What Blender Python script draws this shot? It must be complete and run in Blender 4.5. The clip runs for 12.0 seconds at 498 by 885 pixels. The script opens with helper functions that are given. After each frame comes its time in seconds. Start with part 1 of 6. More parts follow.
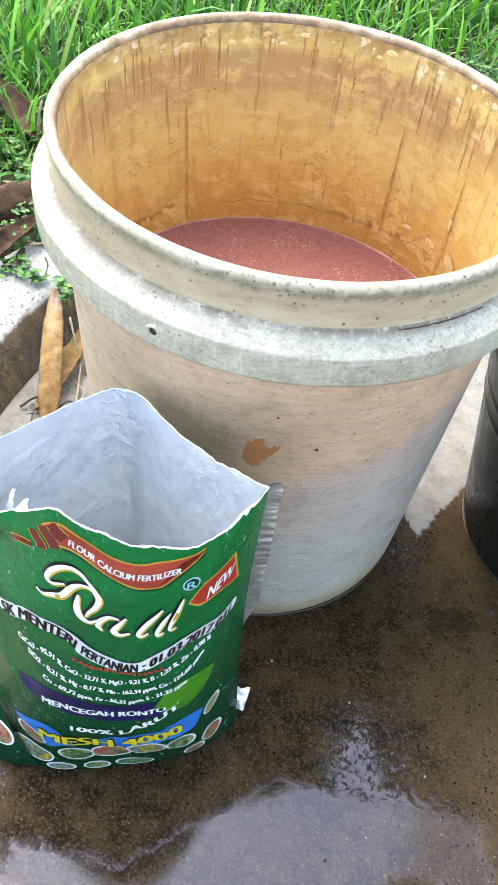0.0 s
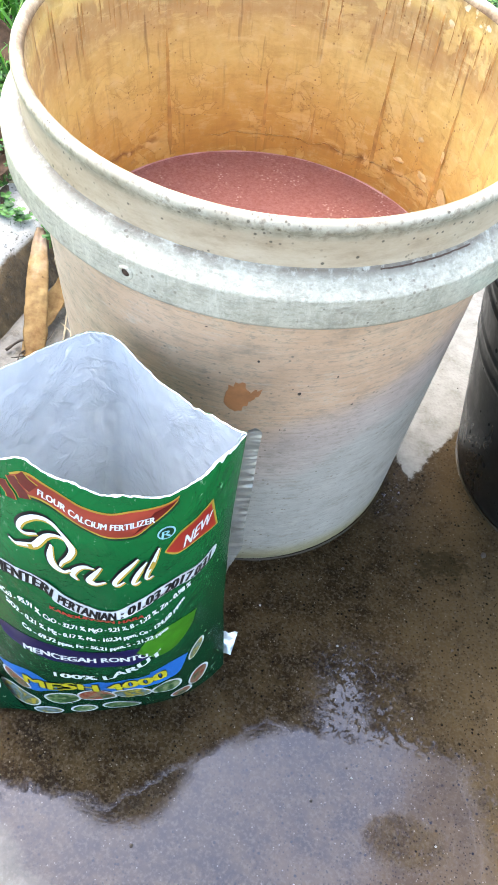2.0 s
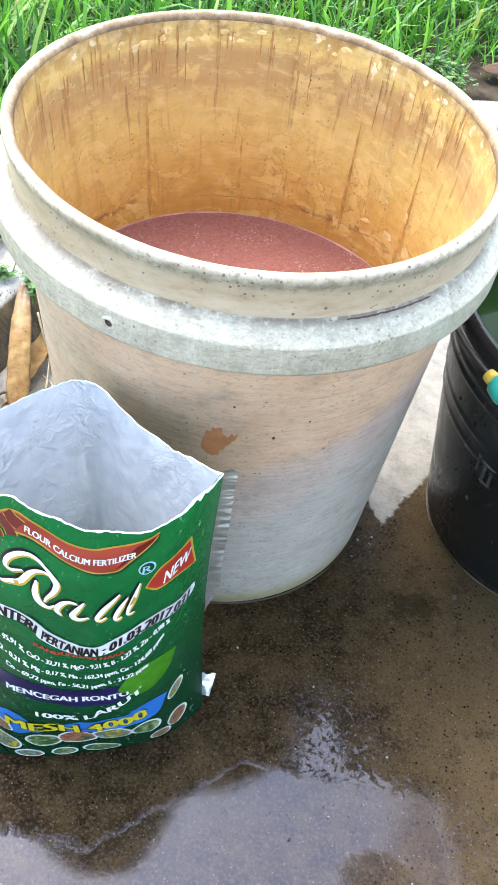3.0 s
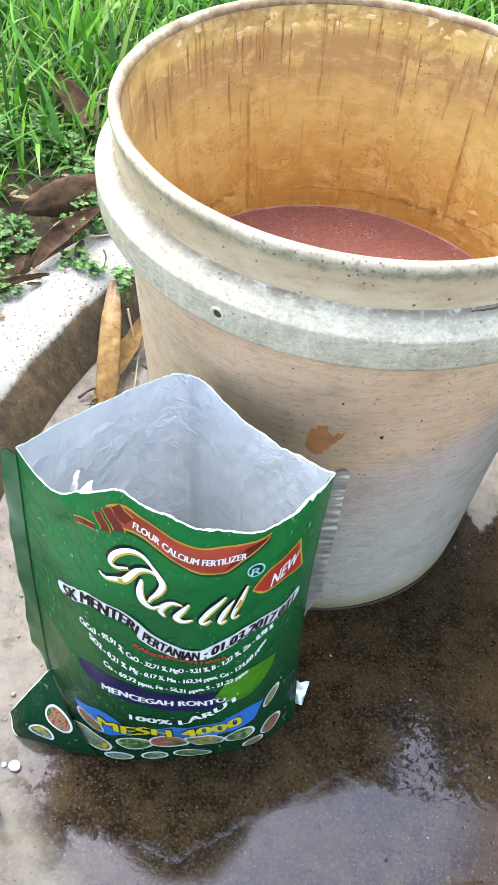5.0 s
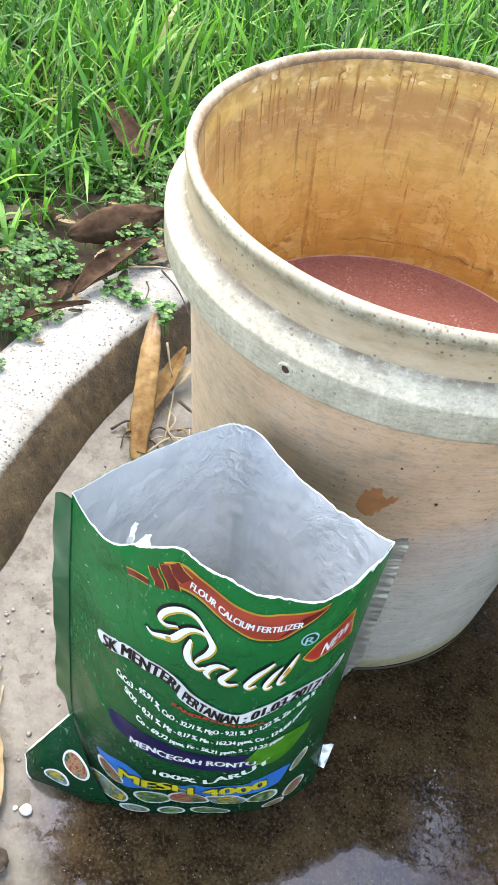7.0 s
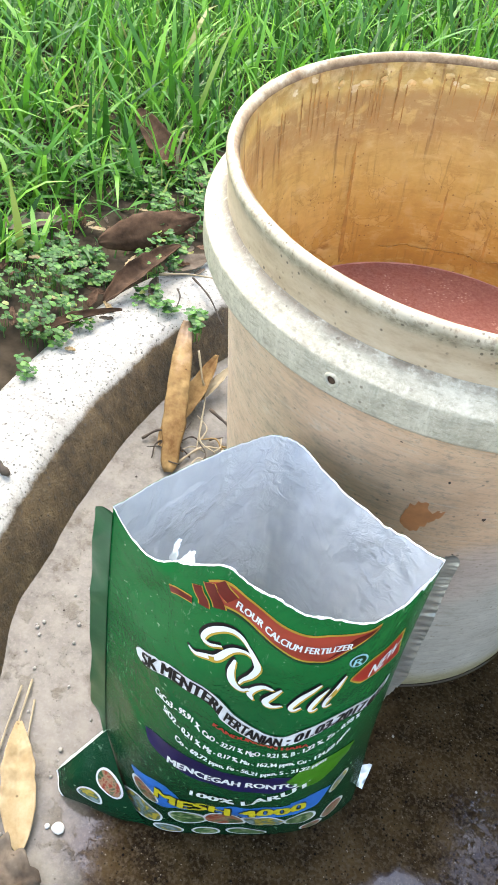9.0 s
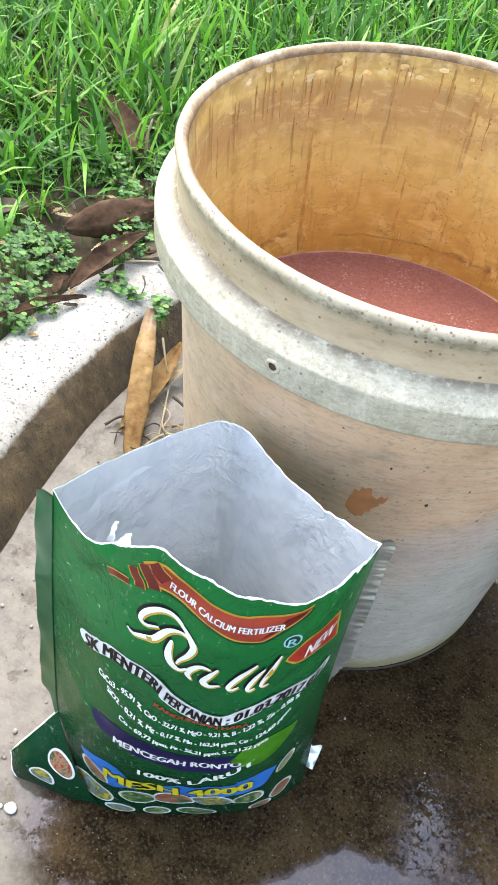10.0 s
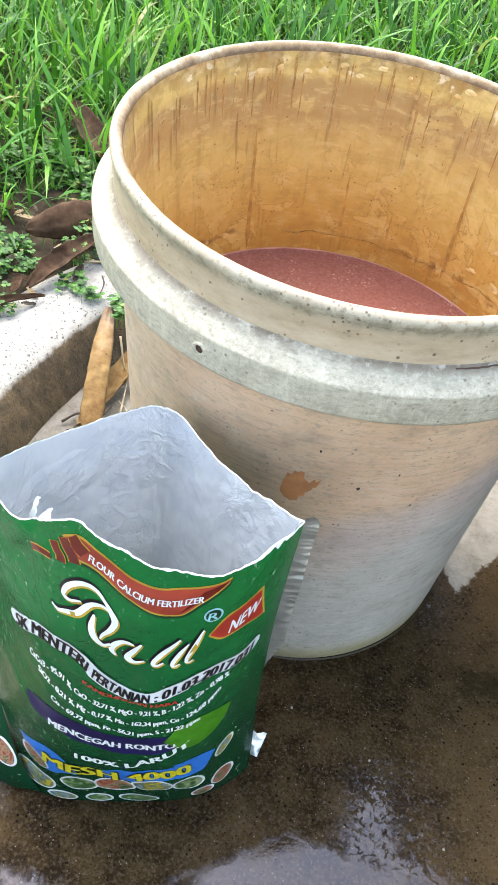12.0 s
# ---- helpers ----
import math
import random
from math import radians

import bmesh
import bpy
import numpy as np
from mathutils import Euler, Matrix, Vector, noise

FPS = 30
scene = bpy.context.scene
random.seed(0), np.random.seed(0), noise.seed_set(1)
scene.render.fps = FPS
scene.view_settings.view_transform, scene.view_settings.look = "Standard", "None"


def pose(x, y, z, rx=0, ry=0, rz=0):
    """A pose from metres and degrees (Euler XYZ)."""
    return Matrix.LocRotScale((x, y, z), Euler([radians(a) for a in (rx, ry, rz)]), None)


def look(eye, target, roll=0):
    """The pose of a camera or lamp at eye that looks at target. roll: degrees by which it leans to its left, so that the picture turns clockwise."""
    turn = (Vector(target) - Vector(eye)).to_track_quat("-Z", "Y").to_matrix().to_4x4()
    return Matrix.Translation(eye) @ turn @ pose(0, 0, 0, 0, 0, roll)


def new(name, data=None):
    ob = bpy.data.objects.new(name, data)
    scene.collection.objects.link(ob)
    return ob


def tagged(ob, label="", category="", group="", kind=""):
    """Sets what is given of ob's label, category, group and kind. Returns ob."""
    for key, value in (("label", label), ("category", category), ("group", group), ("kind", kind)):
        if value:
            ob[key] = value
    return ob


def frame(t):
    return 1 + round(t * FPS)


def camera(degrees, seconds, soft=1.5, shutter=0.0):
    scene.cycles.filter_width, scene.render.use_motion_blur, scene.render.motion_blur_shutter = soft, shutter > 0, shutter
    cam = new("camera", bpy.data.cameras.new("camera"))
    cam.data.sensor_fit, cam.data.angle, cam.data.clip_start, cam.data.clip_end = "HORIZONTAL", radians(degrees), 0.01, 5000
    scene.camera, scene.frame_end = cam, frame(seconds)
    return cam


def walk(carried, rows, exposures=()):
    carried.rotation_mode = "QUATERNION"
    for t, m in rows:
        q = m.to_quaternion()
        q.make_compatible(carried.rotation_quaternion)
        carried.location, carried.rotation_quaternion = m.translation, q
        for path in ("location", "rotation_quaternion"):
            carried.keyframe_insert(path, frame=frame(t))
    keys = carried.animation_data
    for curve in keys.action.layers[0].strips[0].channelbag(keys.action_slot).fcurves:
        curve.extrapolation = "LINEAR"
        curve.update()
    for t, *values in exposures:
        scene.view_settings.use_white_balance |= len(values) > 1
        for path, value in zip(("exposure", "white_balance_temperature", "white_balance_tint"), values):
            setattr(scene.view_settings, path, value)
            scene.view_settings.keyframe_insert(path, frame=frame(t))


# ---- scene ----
# The camera: seconds, place, then yaw to the left, pitch up and roll, in degrees.
cam = camera(32.48, 12.0, soft=1.6)
PATH = [
    (0.0, 0.0193, -0.5130, 0.6291, 3.35, -47.85, 9.14),
    (0.5, 0.0178, -0.5080, 0.6268, -0.13, -47.16, 11.95),
    (1.0, 0.0200, -0.4971, 0.6223, -3.47, -47.68, 14.42),
    (1.5, 0.0287, -0.5000, 0.6177, 0.51, -51.17, 11.79),
    (2.0, 0.0334, -0.4998, 0.6230, 3.01, -51.89, 9.06),
    (2.5, 0.0403, -0.5120, 0.6314, 1.61, -50.97, 8.53),
    (3.0, 0.0367, -0.5225, 0.6367, 1.68, -47.86, 9.71),
    (3.5, 0.0233, -0.5245, 0.6394, 4.48, -47.92, 8.98),
    (3.7, 0.0161, -0.5113, 0.6212, 5.59, -48.52, 7.90),
    (5.3, 0.0094, -0.5152, 0.6149, 8.48, -47.84, 6.22),
    (5.5, -0.0000, -0.5149, 0.6171, 7.89, -47.34, 7.32),
    (6.0, -0.0180, -0.5111, 0.6198, 7.19, -46.47, 9.23),
    (6.5, -0.0191, -0.5061, 0.6158, 7.17, -46.26, 9.91),
    (7.0, -0.0238, -0.5029, 0.6139, 8.60, -46.37, 10.11),
    (7.5, -0.0407, -0.5012, 0.6067, 9.98, -46.54, 9.36),
    (7.7, -0.0405, -0.5001, 0.6038, 10.19, -46.53, 9.27),
    (9.3, -0.0366, -0.4911, 0.6050, 10.58, -46.13, 8.94),
    (9.5, -0.0259, -0.4836, 0.6013, 10.19, -46.48, 9.44),
    (10.0, -0.0153, -0.4946, 0.6110, 9.02, -46.71, 10.41),
    (10.5, -0.0026, -0.5002, 0.6134, 8.64, -46.46, 10.71),
    (11.0, -0.0010, -0.5057, 0.6213, 8.52, -46.18, 10.74),
    (11.5, 0.0040, -0.4988, 0.6086, 8.29, -45.99, 10.99),
    (12.0, 0.0218, -0.5034, 0.6091, 8.23, -45.60, 10.84),
]
walk(cam, [(t, pose(x, y, z, 0, 0, yaw) @ pose(0, 0, 0, 90 + pitch) @ pose(0, 0, 0, 0, 0, roll)) for t, x, y, z, yaw, pitch, roll in PATH],
     exposures=[(0.0, 2.13, 7700, 8), (1.0, 2.22, 7600, 8), (1.5, 2.26, 7450, 8), (2.5, 2.28, 7400, 8), (3.0, 2.23, 7500, 8), (3.5, 2.15, 7700, 8), (5.5, 2.03, 8000, 8), (7.0, 1.96, 8200, 8), (12.0, 2.00, 8150, 8)])

# ---- world and sun ----
SUN_AZ, SUN_EL = radians(-38), radians(62)
world = bpy.data.worlds.new("sky")
scene.world = world
world.use_nodes = True
wt = world.node_tree
sky = wt.nodes.new("ShaderNodeTexSky")
sky.sky_type, sky.sun_disc = "NISHITA", False
sky.sun_elevation, sky.sun_rotation = SUN_EL, SUN_AZ
sky.air_density, sky.dust_density, sky.ozone_density = 1.0, 2.0, 1.5
wt.links.new(sky.outputs[0], wt.nodes["Background"].inputs[0])
wt.nodes["Background"].inputs[1].default_value = 0.205
sun = new("sun", bpy.data.lights.new("sun", "SUN"))
sun.data.energy, sun.data.angle, sun.data.color = 1.0, radians(58), (0.76, 0.87, 1.0)
sun.matrix_world = look((0, 0, 0), (-math.sin(SUN_AZ) * math.cos(SUN_EL), -math.cos(SUN_AZ) * math.cos(SUN_EL), -math.sin(SUN_EL)))


# ---- materials ----
class Mat:
    """A small builder for node materials in object coordinates."""

    def __init__(self, name, rough=0.5, metal=0.0, spec=0.5):
        self.m = bpy.data.materials.new(name)
        self.m.use_nodes = True
        self.t = self.m.node_tree
        self.b = self.t.nodes["Principled BSDF"]
        self.b.inputs["Roughness"].default_value = rough
        self.b.inputs["Metallic"].default_value = metal
        self.b.inputs["Specular IOR Level"].default_value = spec
        self.co = self.t.nodes.new("ShaderNodeTexCoord").outputs["Object"]

    def node(self, kind, **ins):
        n = self.t.nodes.new("ShaderNode" + kind)
        for k, v in ins.items():
            self.set(n.inputs[k.replace("_", " ")], v)
        return n

    def set(self, sock, v):
        if isinstance(v, bpy.types.NodeSocket):
            self.t.links.new(v, sock)
        else:
            sock.default_value = (*v, 1) if isinstance(v, tuple) and len(v) == 3 and sock.type == "RGBA" else v

    def scaled(self, x, y, z):
        n = self.node("Mapping", Vector=self.co)
        n.inputs["Scale"].default_value = (x, y, z)
        return n.outputs[0]

    def noise(self, scale, detail=4.0, rough=0.55, co=None, distort=0.0):
        n = self.node("TexNoise", Vector=co or self.co, Scale=scale, Detail=detail, Roughness=rough, Distortion=distort)
        return n.outputs["Fac"]

    def voronoi(self, scale, co=None, feature="F1"):
        n = self.node("TexVoronoi", Vector=co or self.co, Scale=scale)
        n.feature = feature
        return n.outputs["Distance"]

    def ramp(self, fac, stops):
        n = self.node("ValToRGB", Fac=fac)
        e = n.color_ramp.elements
        while len(e) < len(stops):
            e.new(0.5)
        for s, (p, c) in zip(e, stops):
            s.position, s.color = p, (*c, 1) if isinstance(c, tuple) else (c, c, c, 1)
        return n.outputs["Color"]

    def mix(self, fac, a, b, how="MIX"):
        n = self.t.nodes.new("ShaderNodeMix")
        n.data_type, n.blend_type = "RGBA", how
        self.set(n.inputs[0], fac)
        self.set(n.inputs[6], a)
        self.set(n.inputs[7], b)
        return n.outputs[2]

    def math(self, op, a, b=0.0, clamp=False):
        n = self.t.nodes.new("ShaderNodeMath")
        n.operation, n.use_clamp = op, clamp
        self.set(n.inputs[0], a)
        self.set(n.inputs[1], b)
        return n.outputs[0]

    def island(self):
        return self.t.nodes.new("ShaderNodeNewGeometry").outputs["Random Per Island"]

    def axis(self, k):
        return self.node("SeparateXYZ", Vector=self.co).outputs[k]

    def bump(self, height, strength=0.3, distance=0.001):
        n = self.node("Bump", Height=height, Strength=strength, Distance=distance)
        self.t.links.new(n.outputs[0], self.b.inputs["Normal"])
        return n

    def out(self, **ins):
        for k, v in ins.items():
            self.set(self.b.inputs[k.replace("_", " ")], v)
        return self.m


def plain(name, colour, rough=0.5, metal=0.0, vary=0.12, scale=60.0, bump=0.1):
    m = Mat(name, rough, metal)
    n = m.noise(scale)
    dark = tuple(c * (1 - vary) for c in colour)
    lite = tuple(min(1.0, c * (1 + vary)) for c in colour)
    if bump:
        m.bump(m.noise(scale * 6), bump, 0.0006)
    return m.out(Base_Color=m.ramp(n, [(0.3, dark), (0.7, lite)]))


def wet_concrete():
    m = Mat("wet_concrete", 0.6, spec=0.04)
    big = m.noise(7.0, 5, 0.6)
    mid = m.noise(45.0, 5, 0.7)
    fine = m.noise(400.0, 3, 0.6)
    grit = m.voronoi(350.0)
    wob = m.noise(16.0, 6, 0.65)
    x, y = m.axis(0), m.axis(1)
    c = m.ramp(big, [(0.32, (0.0108, 0.0062, 0.0028)), (0.50, (0.0250, 0.0145, 0.0062)), (0.70, (0.0590, 0.0355, 0.0155))])
    # tan toward +x: the rough sheen of the sky, mixed into the base colour
    c = m.mix(m.ramp(m.math("ADD", x, m.math("MULTIPLY", m.math("SUBTRACT", wob, 0.5), 0.12)), [(0.15, 0.0), (0.27, 0.70)]), c, (0.105, 0.070, 0.034))
    c = m.mix(m.ramp(mid, [(0.42, 0.0), (0.75, 0.6)]), c, (0.090, 0.059, 0.026))
    c = m.mix(m.ramp(mid, [(0.28, 0.7), (0.44, 0.0)]), c, (0.010, 0.0065, 0.0035))
    c = m.mix(m.ramp(fine, [(0.48, 0.0), (0.66, 0.55)]), c, (0.085, 0.064, 0.040))
    c = m.mix(m.ramp(grit, [(0.10, 0.85), (0.28, 0.0)]), c, (0.012, 0.008, 0.005))
    # bright grains: sparkle of the wet surface, painted as pale dots
    speck = m.math("MULTIPLY", m.ramp(m.voronoi(330.0), [(0.12, 0.95), (0.22, 0.0)]), m.ramp(m.noise(170.0, 3), [(0.52, 0.0), (0.62, 0.65)]))
    c = m.mix(speck, c, (0.24, 0.205, 0.16))
    pit = m.math("MULTIPLY", m.ramp(m.voronoi(200.0), [(0.14, 0.95), (0.26, 0.0)]), m.ramp(m.noise(75.0, 4, 0.65), [(0.46, 0.0), (0.56, 1.0)]))
    c = m.mix(pit, c, (0.006, 0.004, 0.0025))
    c = m.mix(m.ramp(m.voronoi(95.0), [(0.035, 0.9), (0.06, 0.0)]), c, (0.012, 0.009, 0.007))
    # the back and the kerb side have dried to a pale grey
    fray = m.math("MULTIPLY", m.math("SUBTRACT", m.noise(120.0, 5, 0.7, distort=0.4), 0.5), 0.03)
    bx, by = m.math("DIVIDE", m.math("SUBTRACT", x, 0.190), 0.030), m.math("DIVIDE", m.math("ADD", y, 0.100), 0.020)
    blot = m.math("ADD", m.math("ADD", m.math("MULTIPLY", bx, bx), m.math("MULTIPLY", by, by)), m.math("MULTIPLY", fray, 130.0))
    c = m.mix(m.ramp(blot, [(0.2, 0.6), (1.0, 0.0)]), c, (0.011, 0.009, 0.0045))
    back = m.math("ADD", m.math("ADD", m.math("ADD", y, m.math("MULTIPLY", fray, 0.9)), m.math("MULTIPLY", m.math("ABSOLUTE", m.math("SUBTRACT", x, 0.158)), -1.7)), m.math("MULTIPLY", m.math("SUBTRACT", wob, 0.5), 0.03))
    away = m.math("SQRT", m.math("ADD", m.math("MULTIPLY", x, x), m.math("MULTIPLY", y, y)))
    near = m.ramp(m.math("ADD", away, m.math("MULTIPLY", m.math("SUBTRACT", wob, 0.5), 0.25)), [(0.62, 1.0), (0.90, 0.0)])
    behind = m.math("MULTIPLY", m.ramp(m.math("ADD", back, 0.5), [(0.480, 0.0), (0.486, 1.0)]), near)
    side = m.math("ADD", m.math("MULTIPLY", x, -1.0), m.math("MULTIPLY", m.math("SUBTRACT", wob, 0.5), 0.06))
    dry = m.math("MAXIMUM", behind, m.math("MULTIPLY", m.ramp(m.math("ADD", side, m.math("MULTIPLY", m.math("MAXIMUM", m.math("SUBTRACT", -0.325, y), 0.0), 1.2)), [(0.140, 0.0), (0.175, 0.75)]), near))
    pale = m.ramp(mid, [(0.3, (0.155, 0.142, 0.120)), (0.7, (0.255, 0.238, 0.208))])
    pale = m.mix(m.ramp(fine, [(0.5, 0.0), (0.7, 0.6)]), pale, (0.24, 0.225, 0.20))
    pale = m.mix(m.ramp(m.noise(30.0, 6, 0.7), [(0.54, 0.0), (0.66, 0.55)]), pale, (0.085, 0.070, 0.050))
    pale = m.mix(m.ramp(m.voronoi(150.0), [(0.06, 0.7), (0.13, 0.0)]), pale, (0.07, 0.06, 0.048))
    c = m.mix(dry, c, pale)
    c = m.mix(m.math("SUBTRACT", 1.0, near), c, m.mix(m.ramp(m.noise(1.6, 6, 0.65), [(0.42, 0.0), (0.60, 0.85)]), pale, (0.080, 0.060, 0.038)))
    c = m.mix(behind, c, m.mix(m.ramp(mid, [(0.35, 0.15), (0.65, 0.6)]), pale, (0.30, 0.285, 0.26)))
    m.out(Base_Color=c, IOR=1.40, Specular_Tint=(0.60, 0.68, 0.98))
    # standing water lies smooth on the low ground; past its ragged edge the grain breaks the film up
    rag = m.math("MULTIPLY", m.math("SUBTRACT", m.noise(30.0, 6, 0.65, distort=0.5), 0.5), 0.05)
    south = m.ramp(m.math("ADD", m.math("SUBTRACT", -0.259, y), m.math("ADD", fray, 0.5)), [(0.494, 0.0), (0.506, 1.0)])
    spread = m.math("ADD", 0.132, m.math("MULTIPLY", m.math("MAXIMUM", m.math("SUBTRACT", -0.195, y), 0.0), 0.28))
    east = m.math("ADD", m.math("SUBTRACT", m.math("ADD", spread, m.math("MULTIPLY", south, 0.068)), x), m.math("ADD", m.math("MULTIPLY", rag, 0.5), fray))
    dx, dy = m.math("DIVIDE", m.math("SUBTRACT", x, 0.176), 0.030), m.math("DIVIDE", m.math("ADD", y, 0.329), 0.018)
    islet = m.math("ADD", m.math("ADD", m.math("MULTIPLY", dx, dx), m.math("MULTIPLY", dy, dy)), m.math("MULTIPLY", fray, 70.0))
    islet = m.ramp(m.math("MULTIPLY", islet, 0.5), [(0.25, 0.30), (0.62, 1.0)])
    north = m.ramp(m.math("ADD", m.math("SUBTRACT", -0.192, y), m.math("ADD", rag, 0.5)), [(0.490, 0.0), (0.510, 1.0)])
    west = m.ramp(m.math("ADD", m.math("SUBTRACT", -0.128, x), m.math("ADD", rag, m.math("ADD", fray, 0.5))), [(0.494, 0.0), (0.506, 1.0)])
    shore = m.ramp(m.math("ADD", east, 0.5), [(0.494, 0.0), (0.512, 1.0)])
    whole = m.math("MULTIPLY", m.math("MULTIPLY", shore, islet), north)
    torn = m.ramp(m.noise(230.0, 5, 0.65, distort=0.6), [(0.48, 0.0), (0.58, 0.75)])
    torn = m.math("MULTIPLY", m.math("MULTIPLY", torn, north), m.ramp(m.math("ADD", east, 0.5), [(0.452, 0.0), (0.492, 1.0)]))
    # towards the bag the water ends on a slanting frayed line; a narrow broken tongue reaches on towards the pail
    slant = m.math("MINIMUM", m.math("MULTIPLY", m.math("MAXIMUM", m.math("SUBTRACT", 0.065, x), 0.0), 0.85), 0.082)
    deep = m.ramp(m.math("ADD", m.math("SUBTRACT", m.math("SUBTRACT", -0.264, slant), y), m.math("ADD", m.math("MULTIPLY", m.math("ADD", rag, fray), 0.5), 0.5)), [(0.496, 0.0), (0.504, 1.0)])
    tongue = m.ramp(m.math("ADD", m.math("SUBTRACT", x, 0.100), m.math("ADD", fray, 0.5)), [(0.490, 0.0), (0.512, 1.0)])
    broken = m.ramp(m.math("SUBTRACT", m.noise(240.0, 5, 0.68, distort=0.6), m.math("MULTIPLY", m.math("MAXIMUM", m.math("ADD", y, 0.236), 0.0), 4.0)), [(0.38, 0.0), (0.46, 1.0)])
    whole = m.math("MULTIPLY", whole, m.math("MAXIMUM", deep, m.math("MULTIPLY", tongue, broken)))
    torn = m.math("MULTIPLY", torn, m.math("MAXIMUM", deep, tongue))
    bank = m.ramp(m.math("ADD", m.math("ADD", x, 0.112), m.math("ADD", m.math("MULTIPLY", fray, 2.0), 0.5)), [(0.492, 0.0), (0.508, 1.0)])
    whole, torn = m.math("MULTIPLY", whole, bank), m.math("MULTIPLY", torn, bank)
    west = m.math("MULTIPLY", west, m.ramp(m.math("ADD", m.math("ADD", y, 0.342), m.math("ADD", fray, 0.5)), [(0.490, 0.0), (0.510, 1.0)]))
    wet = m.math("MAXIMUM", m.math("MAXIMUM", whole, torn), m.math("MULTIPLY", west, m.ramp(m.noise(60.0, 6, 0.68), [(0.54, 0.9), (0.60, 0.30)])))
    fx, fy = m.math("DIVIDE", m.math("SUBTRACT", x, 0.140), 0.022), m.math("DIVIDE", m.math("ADD", y, 0.040), 0.034)
    fringe = m.ramp(m.math("ADD", m.math("MULTIPLY", fx, fx), m.math("MULTIPLY", fy, fy)), [(0.3, 0.7), (1.0, 0.0)])
    wet = m.math("MAXIMUM", wet, m.math("MULTIPLY", fringe, m.ramp(m.noise(230.0, 5, 0.65, distort=0.6), [(0.50, 0.0), (0.60, 1.0)])))
    wet = m.math("MULTIPLY", wet, near)
    m.set(m.b.inputs["Specular IOR Level"], m.math("MULTIPLY", m.math("SUBTRACT", 0.5, m.math("MULTIPLY", dry, 0.42)), m.ramp(wet, [(0.0, 0.08), (1.0, 1.0)])))
    m.set(m.b.inputs["Roughness"], m.ramp(wet, [(0.0, 0.34), (0.5, 0.13), (1.0, 0.012)]))
    dryer = m.math("SUBTRACT", 1.0, wet)
    pits = m.math("ADD", m.math("ADD", m.math("MULTIPLY", m.noise(560.0, 3), 0.08), m.math("MULTIPLY", m.noise(55.0, 1, 0.5), 0.10)), m.math("MULTIPLY", dryer, m.math("ADD", m.noise(210.0, 4), m.math("MULTIPLY", grit, 0.6))))
    nb = m.node("Bump", Height=pits, Strength=0.6, Distance=0.0008)
    m.t.links.new(nb.outputs[0], m.b.inputs["Normal"])
    return m.m


def kerb_concrete():
    m = Mat("kerb_concrete", 0.7)
    big = m.noise(14.0, 5, 0.65)
    fine = m.noise(260.0, 5, 0.65)
    mid = m.noise(70.0, 5, 0.7)
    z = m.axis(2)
    # split by height: dark brown face below, pale grey top above
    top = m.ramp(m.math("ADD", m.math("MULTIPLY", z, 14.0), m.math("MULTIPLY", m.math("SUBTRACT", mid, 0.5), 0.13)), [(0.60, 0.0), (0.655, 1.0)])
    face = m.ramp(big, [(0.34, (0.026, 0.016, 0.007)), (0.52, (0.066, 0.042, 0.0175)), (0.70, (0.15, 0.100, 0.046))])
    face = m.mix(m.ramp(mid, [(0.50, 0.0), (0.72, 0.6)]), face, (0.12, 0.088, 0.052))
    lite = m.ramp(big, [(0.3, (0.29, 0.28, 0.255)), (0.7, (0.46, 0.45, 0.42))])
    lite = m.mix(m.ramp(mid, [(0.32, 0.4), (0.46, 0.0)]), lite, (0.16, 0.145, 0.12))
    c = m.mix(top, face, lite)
    c = m.mix(m.ramp(m.voronoi(150.0), [(0.09, 0.9), (0.15, 0.0)]), c, (0.045, 0.04, 0.035))
    c = m.mix(m.ramp(fine, [(0.56, 0.0), (0.66, 0.7)]), c, (0.07, 0.062, 0.05))
    pock = m.math("MULTIPLY", m.ramp(m.math("ADD", m.voronoi(170.0), m.math("MULTIPLY", m.math("SUBTRACT", fine, 0.5), 0.25)), [(0.14, 1.0), (0.22, 0.0)]), m.ramp(m.noise(28.0, 4, 0.6), [(0.44, 0.0), (0.54, 1.0)]))
    c = m.mix(m.math("MULTIPLY", pock, m.math("MULTIPLY", top, 0.85)), c, (0.040, 0.036, 0.031))
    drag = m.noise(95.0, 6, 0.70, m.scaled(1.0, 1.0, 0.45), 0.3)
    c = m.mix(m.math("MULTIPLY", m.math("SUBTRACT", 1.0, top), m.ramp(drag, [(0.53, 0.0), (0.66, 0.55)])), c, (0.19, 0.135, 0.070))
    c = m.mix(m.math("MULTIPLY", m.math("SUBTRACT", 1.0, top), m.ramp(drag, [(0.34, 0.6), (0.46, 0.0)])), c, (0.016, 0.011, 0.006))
    m.bump(m.math("SUBTRACT", m.math("ADD", fine, mid), m.math("MULTIPLY", pock, 0.8)), 0.9, 0.0020)
    return m.out(Base_Color=c)


